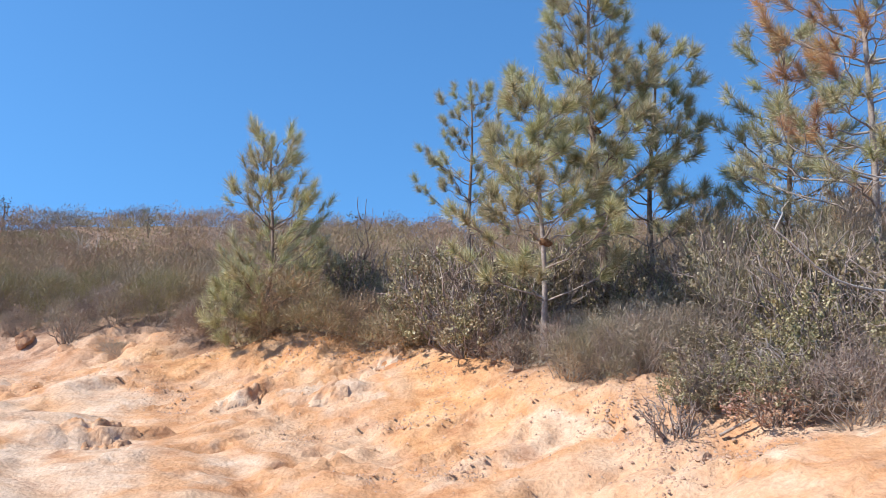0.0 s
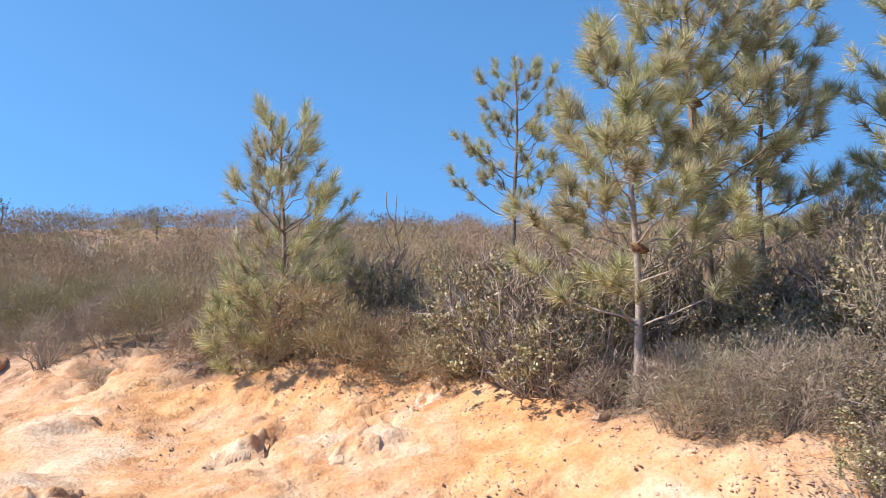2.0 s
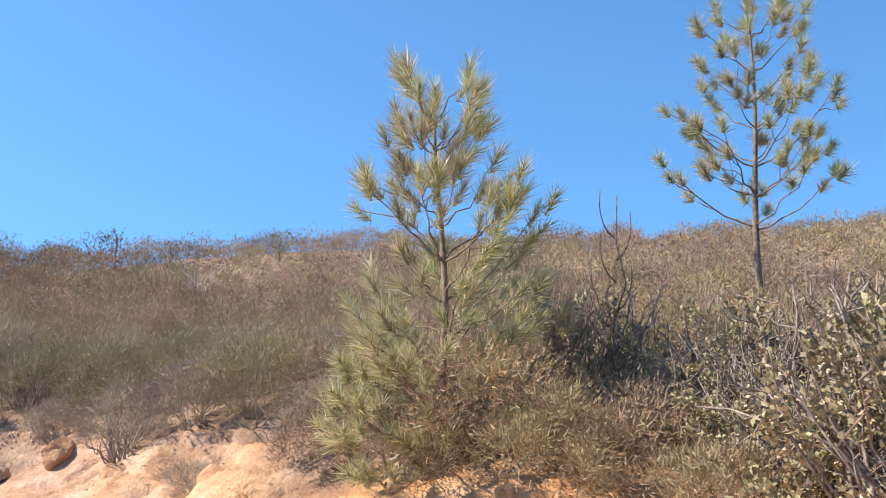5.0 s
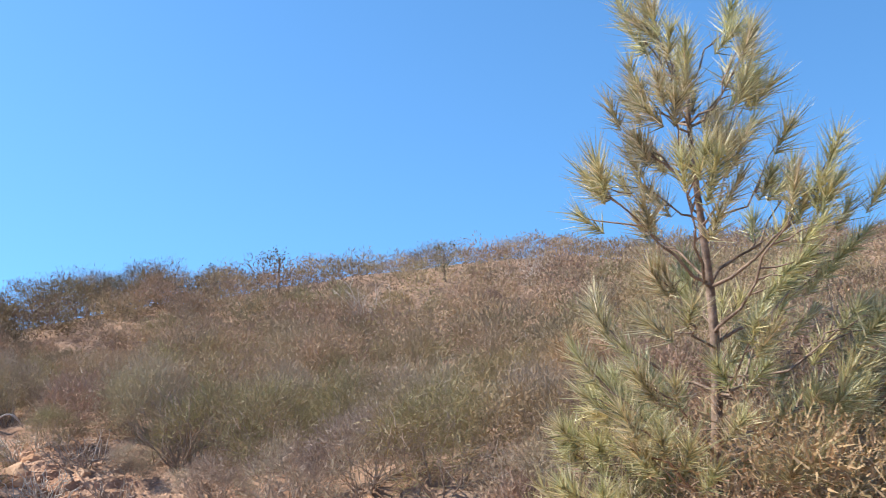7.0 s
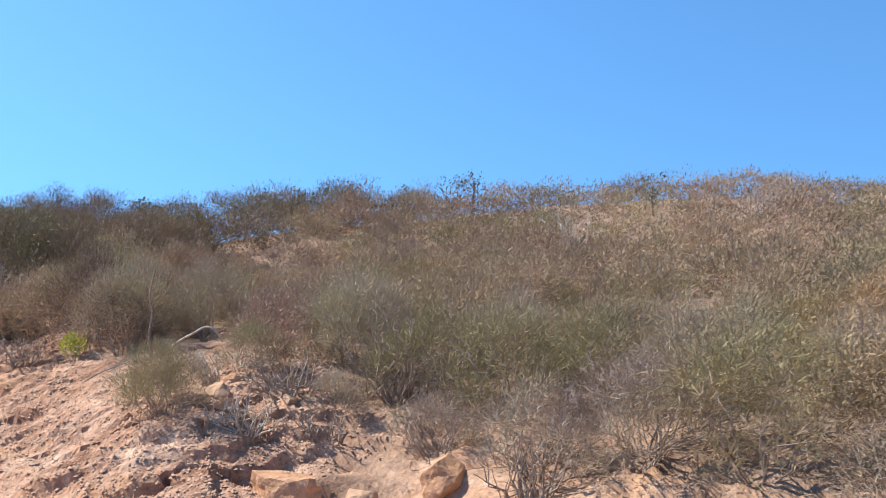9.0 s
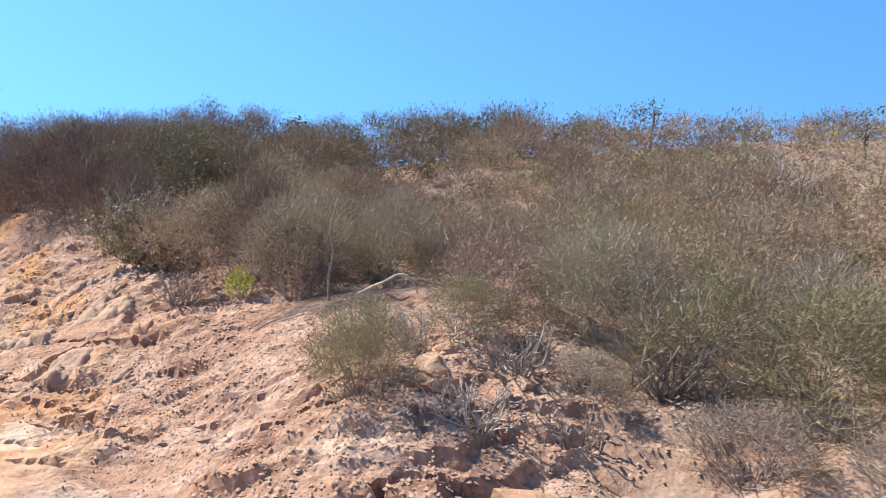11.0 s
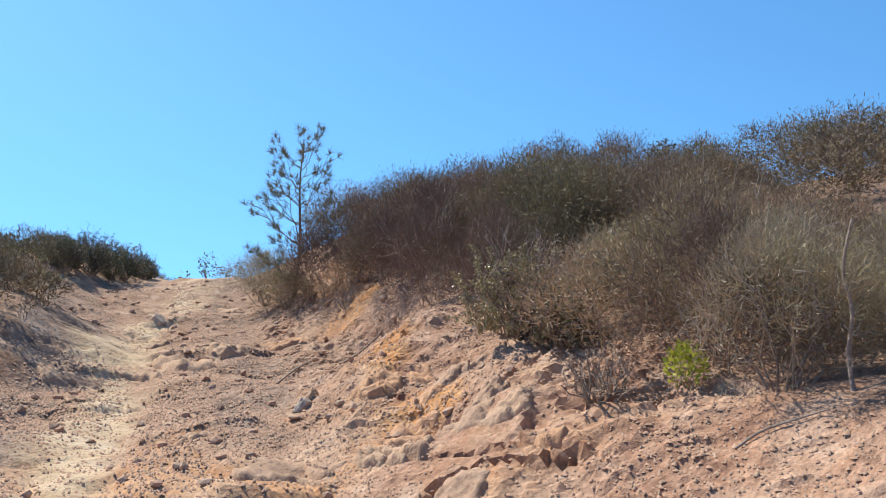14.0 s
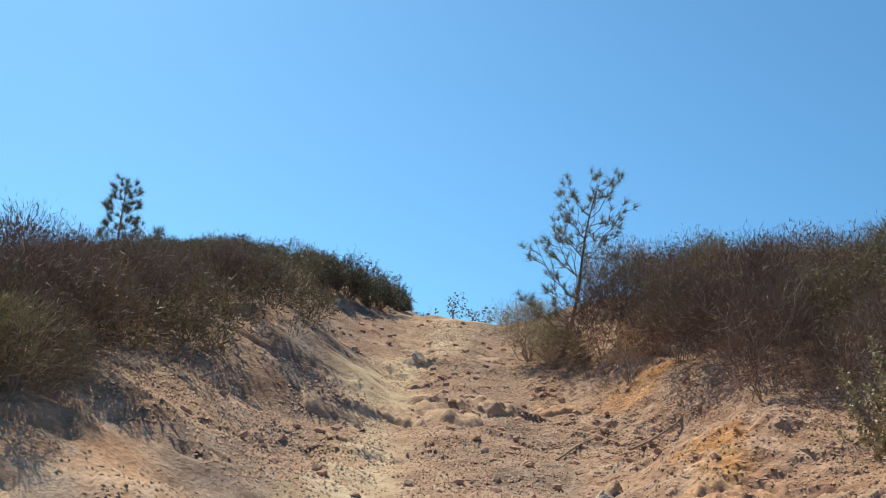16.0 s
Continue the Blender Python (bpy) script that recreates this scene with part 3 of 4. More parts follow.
def pine(tall, seed, x, y, label, lean=(0, 0), reach=0.36, bare=0.22, whorl=0.30, needle=0.19, per=150, dead=0.0, trunk=0.045, z=None, wood=None, limbs=5, rise=0.55, twig_n=3, cones=0, tilt_end=0.5, green=None, shoot=0.16, open_out=1.0):
    """A young long-needled pine: a bent trunk, whorls of upswept limbs, and tufts at the ends of their twigs."""
    rng = np.random.default_rng(seed)
    root = new("pine_tree")
    root.matrix_world = pose(x, y, (height(x, y) if z is None else z) - 0.05)
    tagged(root, label, "tree", "pines above the track")
    m = 12
    u = np.linspace(0, 1, m)
    axis = np.stack([lean[0] * u + 0.03 * np.sin(u * 7 + seed), lean[1] * u + 0.03 * np.cos(u * 6 + seed * 2), u * tall * 0.95], -1)
    v, f = tube(axis, trunk * (1 - 0.86 * u) + 0.004, 9)
    bark = wood or BARK
    part("trunk", mesh_from("pine_trunk", v, f, bark, True), root)

    def on(h):
        return np.array([np.interp(h, axis[:, 2], axis[:, k]) for k in range(3)])

    hz, n_cone = tall * bare, 0
    while hz < tall * 0.93:
        left = 1 - hz / tall
        for k in range(limbs if left > 0.15 else 4):
            if rng.uniform() < 0.12:
                continue
            a = 2 * np.pi * (k + rng.uniform(-0.35, 0.35)) / limbs + hz * 5
            span = tall * reach * (0.22 + 0.88 * left ** 0.8) * rng.uniform(0.65, 1.1)
            start = on(hz + rng.uniform(-0.05, 0.05))
            out = np.array([math.cos(a), math.sin(a), 0])
            climb = rise * (0.45 + 0.75 * (1 - left)) + rng.uniform(-0.12, 0.12)
            s = np.linspace(0, 1, 7)
            path = start + out * (span * s)[:, None] + np.array([0, 0, 1.0]) * (span * (climb * s * (0.55 + tilt_end * s)))[:, None]
            path[1:-1] += rng.normal(size=(5, 3)) * 0.018
            thick = 0.005 + 0.008 * span
            sticks, ends = [tube(path, thick * (1 - 0.75 * s), 5)], [(path[-1], path[-1] - path[-2])]
            for _ in range(max(1, int(round(twig_n * min(1.6, span / 0.55))))):
                j = rng.uniform(0.38, 0.9)
                q = np.array([np.interp(j, s, path[:, c]) for c in range(3)])
                side = np.cross(out, [0, 0, 1]) * (1 if rng.uniform() < 0.5 else -1)
                go = unit(out * 0.7 + side * rng.uniform(0.3, 0.9) + np.array([0, 0, rng.uniform(0.15, 0.8)]))
                e = q + go * span * rng.uniform(0.22, 0.45)
                sticks.append(tube(crooked(q, e, rng, 0.1, 4), np.linspace(thick * 0.5, thick * 0.25, 4), 4))
                ends.append((e, go + np.array([0, 0, 0.25])))
            v, f = joined(sticks)
            limb = part("limb", mesh_from("pine_limb", v, f, bark, True), root)
            v, f = joined([tuft(p, unit(w) + np.array([0, 0, 0.32]), per, needle * rng.uniform(0.8, 1.1), rng, open_out, shoot) for p, w in ends])
            gone = rng.uniform() < dead
            part("needles", mesh_from("pine_needles", v, f, DEAD_NEEDLE if gone else green or NEEDLE), limb, "dry orange-brown needles" if gone else "")
            if n_cone < cones and left < 0.6 and k == 0:
                n_cone += 1
                part("cone", cone_mesh(), root, "brown closed cone").matrix_local = Matrix.Translation(Vector(start + out * (trunk * 0.9))) @ pose(0, 0, 0, 0, 100, math.degrees(a))
        hz += whorl * rng.uniform(0.8, 1.2)
    v, f = joined([tuft(on(tall * 0.95), np.array([0, 0, 1.0]), per, needle * 0.9, rng, 0.8), tuft(on(tall * 0.90), np.array([0, 0, 1.0]), per, needle, rng)])
    part("leader", mesh_from("pine_leader", v, f, green or NEEDLE), root)
    return root


def cone_mesh():
    if "pine_cone" in bpy.data.meshes:
        return bpy.data.meshes["pine_cone"]
    bm = bmesh.new()
    bmesh.ops.create_icosphere(bm, subdivisions=2, radius=0.055)
    for v in bm.verts:
        k = v.co.z / 0.05
        v.co.x *= 0.85 - 0.3 * k
        v.co.y *= 0.85 - 0.3 * k
        v.co.z *= 1.5
        v.co *= 1 + 0.10 * math.sin(11 * math.atan2(v.co.y, v.co.x) + 40 * v.co.z)
    me = bpy.data.meshes.new("pine_cone")
    bm.to_mesh(me)
    bm.free()
    me.materials.append(CONE)
    return me


# pines: height, seed, place
pine(3.02, 11, -2.50, 12.45, "young green pine standing alone at the top of the cut bank", reach=0.30, bare=0.045, whorl=0.26, limbs=6, per=105, needle=0.20, trunk=0.036, rise=0.75, tilt_end=0.9, twig_n=3, shoot=0.17, open_out=0.8)
pine(1.35, 21, -2.98, 12.62, "low bushy pine sapling at the foot of a taller pine", (-0.05, 0.0), reach=0.36, bare=0.06, whorl=0.20, limbs=5, per=90, needle=0.20, trunk=0.016, rise=0.7, twig_n=3)
pine(3.14, 12, 1.12, 9.39, "bushy young pine with a pale thin trunk above the track", (-0.12, 0.0), reach=0.36, bare=0.24, per=170, needle=0.19, rise=0.6, cones=1, tilt_end=0.8, twig_n=4, shoot=0.12, wood=PALE_BARK, trunk=0.036)
pine(4.76, 13, 1.95, 10.20, "tall pine with an open crown and a cone on its trunk", (-0.35, 0.0), reach=0.24, bare=0.36, per=150, needle=0.19, rise=0.8, trunk=0.06, cones=3, tilt_end=0.7, twig_n=3, shoot=0.12)
pine(3.84, 14, 2.62, 10.80, "dark slender pine behind the brush", (-0.02, 0.1), reach=0.27, bare=0.30, per=150, needle=0.19, rise=0.6, tilt_end=0.7, twig_n=3, shoot=0.12)
pine(4.22, 15, 0.52, 16.0, "slim pine with sparse tufts on bare limbs", (-0.10, 0.0), reach=0.28, bare=0.35, whorl=0.36, per=170, needle=0.19, rise=0.7, limbs=5, twig_n=2, shoot=0.12, tilt_end=0.9)
pine(3.95, 16, 4.30, 10.7, "green pine behind a dying one", (-0.1, 0), reach=0.30, bare=0.2, per=100, needle=0.20, tilt_end=0.7)
pine(5.10, 17, 4.45, 8.7, "dying pine with orange-brown needles on bare pale limbs", (-0.35, 0), reach=0.30, bare=0.2, whorl=0.32, per=120, needle=0.18, dead=0.5, rise=0.4, limbs=5, wood=PALE_BARK)
pine(2.74, 18, -22.05, 16.15, "thin leggy young pine with sparse needle tufts", (-0.10, 0.42), reach=0.35, bare=0.14, whorl=0.27, per=34, needle=0.15, rise=0.85, limbs=6, twig_n=5, trunk=0.032, tilt_end=1.0, green=GREY_NEEDLE, shoot=0.06, open_out=1.0)
pine(3.15, 19, -34.0, 8.62, "distant pine rising above the bank brush", (0.3, 0.1), reach=0.26, bare=0.35, whorl=0.26, per=70, needle=0.2, rise=0.7, limbs=5, green=DARK_GREEN, shoot=0.08)
pine(2.10, 20, -34.6, 9.5, "small distant pine beside a taller one", (0.0, 0.1), reach=0.26, bare=0.3, whorl=0.3, per=70, needle=0.22, rise=0.7, limbs=4, green=DARK_GREEN)

# shrub shapes, shared by the plants below
CHAMISE_SHAPES = [shrub_meshes("chamise", 0.62, 1.0, 30 + k, CHAMISE, TWIG) for k in range(4)]
GREEN_SHAPES = [shrub_meshes("green_brush", 0.60, 1.0, 40 + k, GREEN, TWIG, 9000) for k in range(2)]
DRY_SHAPES = [shrub_meshes("dry_brush", 0.58, 0.8, 50 + k, DRY, TWIG, 5600, wood_n=34) for k in range(3)]
MANZ_SHAPES = [shrub_meshes("manzanita", 0.75, 1.2, 60 + k, MANZANITA, RED_TWIG, 8400, leafy=True, leaf=0.034, wood_n=60) for k in range(3)]
BUSH_SHAPES = [shrub_meshes("dark_bush", 0.75, 1.2, 70 + k, DARK_GREEN, TWIG, 11000, leafy=True, leaf=0.034, wood_n=20, sprigs=700) for k in range(2)]
RUST_SHAPES = [shrub_meshes("rust_brush", 0.5, 0.8, 58, DEAD_NEEDLE, TWIG, 1500)]
BACKLIT_SHAPES = [shrub_meshes("backlit_brush", 0.62, 1.0, 90 + k, BACKLIT_BRUSH, TWIG) for k in range(2)]
RED_SHAPES = [shrub_meshes("dead_manzanita", 0.55, 0.7, 65, RED_LEAF, RED_TWIG, 1500, leafy=True, leaf=0.036, wood_n=40)]
SHAPES = {"red": RED_SHAPES, "dark": BACKLIT_SHAPES, "rust": RUST_SHAPES, "chamise": CHAMISE_SHAPES, "green": GREEN_SHAPES, "dry": DRY_SHAPES, "manzanita": MANZ_SHAPES, "bush": BUSH_SHAPES}
WORDS = {"red": ("dead_manzanita", "dying manzanita with curled reddish-brown leaves"), "dark": ("dark_shrub", "tall brown feathery shrub at the end of the hill, darkened as if backlit"), "rust": ("rust_shrub", "dead rust-orange shrub among dark brush"), "chamise": ("chamise_shrub", "olive-brown feathery chamise shrub on the dirt slope"), "green": ("green_shrub", "yellow-green fine-leaved shrub rooted in the bank"),
         "bush": ("dark_bush", "dense dark green leafy bush"), "dry": ("dry_shrub", "half-bare dry grey-brown shrub on the slope"), "manzanita": ("manzanita_shrub", "grey-green manzanita shrub with rounded leaves and red stems")}
placed = []


def plant(kind, x, y, size=1.0, tall=1.0, turn=None, label=""):
    k = len(placed)
    name, words = WORDS[kind]
    shape = SHAPES[kind][k % len(SHAPES[kind])]
    shrub(name, shape, label or words, "shrub", x, y, (k * 77) % 360 if turn is None else turn, size, tall, group=name.replace("_", " ") + "s")
    placed.append((x, y, 0.62 * size))


# the grove
plant("manzanita", 0.25, 10.7, 1.25, 1.0, label="large grey-green manzanita below the pines")
plant("manzanita", 1.0, 10.4, 1.1, 1.0)
plant("manzanita", -0.2, 11.55, 0.9, 0.9)
plant("manzanita", 2.6, 9.7, 1.0, 0.9)
plant("manzanita", 3.6, 8.2, 1.15, 1.0)
plant("manzanita", 2.6, 7.9, 0.75, 0.75)
plant("manzanita", 2.3, 7.35, 0.62, 0.75)
plant("manzanita", 2.75, 6.9, 0.6, 0.7)
plant("manzanita", 3.3, 7.3, 0.9, 0.9)
plant("dry", 3.7, 7.0, 0.9, 1.0)
plant("red", 2.62, 6.75, 0.75, 0.8)
plant("red", 3.0, 7.75, 0.6, 0.8)
plant("dry", 2.2, 7.4, 0.5, 0.6)
plant("manzanita", 4.3, 7.6, 1.1, 1.1)
plant("dry", 1.65, 9.05, 1.0, 0.9)
plant("dry", 2.2, 9.0, 1.0, 0.95)
plant("dry", 0.8, 9.95, 0.8, 0.9)
plant("dry", 3.0, 8.7, 1.2, 1.2)
plant("dry", 3.9, 9.2, 1.3, 1.2)
plant("dry", 4.8, 8.4, 1.3, 1.2)
plant("chamise", 3.2, 10.2, 1.3, 1.3)
plant("chamise", 4.6, 9.8, 1.4, 1.3)
plant("manzanita", -1.45, 13.1, 1.0, 1.25, label="dark upright manzanita beside a young pine")
plant("manzanita", -0.6, 12.3, 0.85, 0.9)
plant("dry", -2.0, 12.95, 1.1, 1.1)
plant("dry", -1.6, 12.75, 0.8, 0.9)
plant("dry", -1.25, 12.6, 1.0, 0.9)
plant("dry", -0.7, 12.7, 1.0, 0.95)
plant("dry", -2.9, 13.5, 0.9, 0.7)
plant("green", -2.8, 13.0, 0.8, 0.9)
plant("dry", -0.8, 12.35, 0.9, 0.9)
for kind, x, y, size, tall in [("dry", 1.35, 8.85, 0.9, 1.0), ("chamise", 1.62, 8.55, 0.75, 0.8), ("dry", 1.95, 8.35, 0.9, 0.95), ("chamise", 2.3, 8.35, 0.8, 0.9), ("manzanita", 0.55, 10.05, 0.9, 0.95),
                               ("manzanita", 1.6, 10.9, 1.1, 1.15), ("manzanita", 2.2, 10.3, 1.0, 1.1), ("manzanita", 3.1, 9.4, 1.1, 1.15), ("dry", 0.9, 9.5, 0.7, 0.8), ("dry", -1.2, 12.55, 0.8, 0.85),
                               ("manzanita", -0.1, 12.6, 1.1, 1.0), ("dry", 3.1, 6.4, 0.9, 0.9), ("manzanita", 3.9, 6.4, 1.0, 0.95), ("chamise", 4.2, 8.9, 1.3, 1.15), ("chamise", 3.7, 10.3, 1.2, 1.1), ("dry", -2.6, 12.9, 0.9, 0.8)]:
    plant(kind, x, y, size, tall)
# the slope round the bend
for kind, x, y, size, tall in [
        ("green", -9.33, 13.9, 0.72, 0.95), ("green", -9.59, 14.04, 0.5, 0.9), ("green", -9.3, 14.89, 0.6, 0.8), ("chamise", -9.0, 15.75, 0.75, 1.0),
        ("chamise", -8.56, 15.64, 1.0, 1.0), ("green", -7.67, 15.42, 1.1, 0.95), ("green", -6.9, 15.2, 1.1, 0.9), ("chamise", -7.3, 16.3, 1.0, 1.0),
        ("green", -6, 15.5, 1.0, 0.95), ("dry", -7.1, 14.6, 0.75, 0.8), ("dry", -6.1, 14.3, 0.9, 0.9), ("dry", -5.4, 14.3, 1.0, 0.95),
        ("green", -4.7, 14.2, 1.05, 0.9), ("dry", -4.3, 15.3, 0.9, 0.8), ("chamise", -5.2, 15.1, 1.0, 0.95), ("dry", -3.8, 13.8, 0.9, 0.8),
        ("chamise", -3.9, 14.9, 0.9, 0.9), ("dry", -5, 13.5, 0.7, 0.6), ("dry", -8.21, 14.82, 0.6, 0.7), ("chamise", -11.3, 16.25, 0.9, 1.1),
        ("chamise", -11.72, 15.4, 0.95, 1.2), ("dark", -12.41, 15.53, 1.0, 1.3), ("manzanita", -14.45, 15.45, 0.8, 1.0), ("manzanita", -13.95, 15.5, 0.5, 0.9),
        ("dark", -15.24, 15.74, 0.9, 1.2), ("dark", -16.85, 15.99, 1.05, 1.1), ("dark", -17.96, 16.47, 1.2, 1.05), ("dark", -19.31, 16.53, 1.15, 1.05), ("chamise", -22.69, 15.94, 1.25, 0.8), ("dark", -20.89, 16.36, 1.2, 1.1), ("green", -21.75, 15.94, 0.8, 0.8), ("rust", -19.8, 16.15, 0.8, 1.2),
        ("green", -15.6, 9.7, 0.8, 0.85), ("green", -16.2, 9.9, 0.7, 0.8), ("green", -15.2, 9.2, 0.9, 0.9)]:
    plant(kind, x, y, size, tall)


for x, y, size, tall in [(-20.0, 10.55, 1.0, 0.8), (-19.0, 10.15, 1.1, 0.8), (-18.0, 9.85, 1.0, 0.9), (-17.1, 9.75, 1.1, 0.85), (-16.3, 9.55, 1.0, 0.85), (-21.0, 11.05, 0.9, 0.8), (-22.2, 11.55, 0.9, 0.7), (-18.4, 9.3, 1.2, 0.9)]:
    plant("dark", x, y, size, tall, label="shrub leaning over the gravel bank, darkened as if backlit")
placed += [(-10.6, 15.4, 1.6), (-10.3, 14.9, 1.5), (-9.9, 14.7, 1.2), (-12.28, 15.17, 0.6), (-12.95, 14.95, 0.5)]


def brush_mass(name, label, spots, mat):
    """Many shrubs grown into one another, as one mass. spots: x, y, radius, height, blades, blade width."""
    rng = np.random.default_rng(len(spots))
    zs = land(np.array([q[0] for q in spots]), np.array([q[1] for q in spots]))
    pieces, tones = [], []
    for (x, y, r, h, n, wide), z in zip(spots, zs):
        v, f = brush_blades(n, r, h, rng, int(rng.integers(10, 19)), 0.038 + 2.6 * wide, wide, rng.uniform(0.1, 0.5))
        m = 7  # bare wands, some standing clear of the leaves
        k, lean = rng.uniform(0, 2 * np.pi, m), rng.uniform(0.1, 1.2, m)
        round_ = np.stack([np.cos(k), np.sin(k), 0 * k], -1)
        sv, sf = blades(round_ * 0.3 * r * lean[:, None], unit(round_ * (r * lean)[:, None] * 0.8 + np.array([0, 0, 1.0]) * h), h * rng.uniform(0.45, 0.86, m), 0.3 * wide + 0.002, rng)
        pieces += [(v + [x, y, z], f), (sv + [x, y, z], sf)]
        tones += [np.full(len(v) + len(sv), rng.uniform())]
    v, f = joined(pieces)
    me = mesh_from(name, v, f, mat)
    me.attributes.new("tone", "FLOAT", "POINT").data.foreach_set("value", np.concatenate(tones).astype(np.float32))
    return tagged(new(name, me), label, "brush", kind="stuff")


def hillside():
    rng = np.random.default_rng(5)
    near, far, west = [], [], []
    for ring, (lo, hi, gap, n, wide) in enumerate([(3.9, 8.5, 0.76, 4100, 0.0066), (8.5, 15, 1.0, 1550, 0.0108), (15, 40, 1.28, 420, 0.019)]):
        xs, ys = np.meshgrid(np.arange(-34, 14, gap), np.arange(6, 50, gap))
        xs = (xs + rng.uniform(-0.45, 0.45, xs.shape) * gap).ravel()
        ys = (ys + rng.uniform(-0.45, 0.45, ys.shape) * gap).ravel()
        d, _, at = by_road(xs, ys)
        edge = d + (0.8 - 0.5 * smooth(-11, -13, xs)) * fbm(xs * 0.35, ys * 0.35, 51, 2) + 1.25 * smooth(-11.5, -14.5, xs) + 0.3 * cut(xs)
        ridge = -0.871 * (xs + 23) + 0.488 * (ys - 17)
        ok = (d > 0) & (edge > lo) & (edge <= hi) & (ridge < 1.6) & (ys < 45.5) & (ys > 10.5 - 0.2 * xs * (xs > 0))
        for x, y in zip(xs[ok], ys[ok]):
            if any((x - a) ** 2 + (y - b) ** 2 < (0.55 * r + 0.15) ** 2 for a, b, r in placed):
                continue
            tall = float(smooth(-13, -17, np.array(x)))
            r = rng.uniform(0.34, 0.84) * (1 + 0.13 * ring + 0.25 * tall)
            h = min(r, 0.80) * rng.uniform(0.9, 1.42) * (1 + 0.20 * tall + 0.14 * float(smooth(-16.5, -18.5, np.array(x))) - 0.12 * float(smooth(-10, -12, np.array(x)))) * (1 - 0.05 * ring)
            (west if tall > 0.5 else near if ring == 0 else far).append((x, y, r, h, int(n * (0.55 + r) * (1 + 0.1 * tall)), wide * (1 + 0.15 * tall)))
    brush_mass("chaparral", "dense olive-brown chaparral brush on the lower hillside", near, BRUSH)
    brush_mass("backlit_chaparral", "tall reddish-brown brush at the end of the hill, darkened as if backlit", west, BACKLIT_BRUSH)
    brush_mass("far_chaparral", "grey-brown chaparral brush reaching up to the ridge", far, BRUSH)


hillside()


def bank_brush():
    rng = np.random.default_rng(6)
    xs, ys = np.meshgrid(np.arange(-40, -12, 0.75), np.arange(2, 20, 0.75))
    xs = (xs + rng.uniform(-0.4, 0.4, xs.shape)).ravel()
    ys = (ys + rng.uniform(-0.4, 0.4, ys.shape)).ravel()
    d, _, at = by_road(xs, ys)
    ok = (d < -2.45 - 0.4 * fbm(xs * 0.5, ys * 0.5, 61, 2)) & (d > -7) & (xs < -15)
    spots = [(x, y, rng.uniform(0.4, 0.72), rng.uniform(0.45, 0.74) * float(1 - 0.42 * smooth(-20.5, -24, np.array(x))), 900, 0.012) for x, y in zip(xs[ok], ys[ok])]
    brush_mass("bank_brush", "grey-green brush along the top of the gravel bank", spots, BANK_BRUSH)


bank_brush()


def bleached_twigs():
    """Dead pale twigs standing in the brush."""
    rng = np.random.default_rng(12)
    xs, ys = rng.uniform(-22, 3, 4500), rng.uniform(9, 28, 4500)
    d, _, _ = by_road(xs, ys)
    ok = (d > 3.6) & (d < 14)
    xs, ys = xs[ok], ys[ok]
    n = len(xs)
    base = np.stack([xs, ys, land(xs, ys) + rng.uniform(0.1, 0.75, n)], -1)
    way = unit(rng.normal(size=(n, 3)) * 0.7 + [0, 0, 0.6])
    v, f = blades(base, way, rng.uniform(0.06, 0.2, n), rng.uniform(0.003, 0.006, n), rng)
    tagged(new("bleached_twigs", mesh_from("bleached_twigs", v, f, DEAD_WOOD)), "dead bleached twigs standing in the brush", "brush", kind="stuff")


bleached_twigs()


# ---- stones ----
def stone_mesh(name, size, seed, mat, rounds=3, cuts=9):
    """A broken stone: a ball cut by flat faces, then roughened."""
    rng = np.random.default_rng(seed)
    bm = bmesh.new()
    bmesh.ops.create_icosphere(bm, subdivisions=rounds, radius=1.0)
    planes = [(Vector(unit(rng.normal(size=3))), rng.uniform(0.42, 0.8)) for _ in range(cuts)]
    for v in bm.verts:
        for n, far in planes:
            over = v.co.dot(n) - far
            if over > 0:
                v.co -= n * over * 0.97
        v.co *= 1 + 0.10 * noise.noise(v.co * 2.3 + Vector((seed, 0, 0))) + (0.05 * noise.noise(v.co * 6 + Vector((0, seed, 0))) if rounds > 2 else 0)
        v.co = Vector((v.co.x * size[0], v.co.y * size[1], v.co.z * size[2]))
    me = bpy.data.meshes.new(name)
    bm.to_mesh(me)
    bm.free()
    me.materials.append(mat)
    return me


def boulder(x, y, size, seed, mat, label, turn=0.0, tip=0.0, sink=0.45):
    z = height(x, y)
    ob = new("boulder", stone_mesh("boulder", size, seed, mat, 4, 12))
    ob.matrix_world = pose(x, y, z + size[2] * (1 - 2 * sink), tip, tip * 0.5, turn)
    return tagged(ob, label, "rock", "boulders beside the track")


boulder(-8, 13.83, (0.36, 0.26, 0.22), 1, ORANGE_ROCK, "pale orange sandstone boulder half buried in the bank", 20)
boulder(-6.75, 14.15, (0.22, 0.20, 0.22), 2, ORANGE_ROCK, "rounded bright orange sandstone boulder under the brush", 60)
boulder(-7.44, 14.03, (0.20, 0.16, 0.12), 3, ROCK, "small sandstone block at the foot of the bank", 130)
boulder(-16.1, 13.98, (0.10, 0.14, 0.14), 6, GREY_ROCK, "upright pale grey rock slab set in the dirt", 40, 8)
boulder(-16.2, 14.1, (0.09, 0.13, 0.12), 7, ROCK, "pale split rock leaning beside another", 60, -6)
boulder(-16, 13.87, (0.14, 0.09, 0.06), 8, ROCK, "flat white rock lying at the bank's foot", 10)
boulder(-22.3, 14, (0.14, 0.18, 0.14), 13, GREY_ROCK, "loose grey rock on the climbing track", 15)
boulder(-5.85, 13.7, (0.20, 0.16, 0.15), 14, ORANGE_ROCK, "round orange rock at the brush edge", 0)
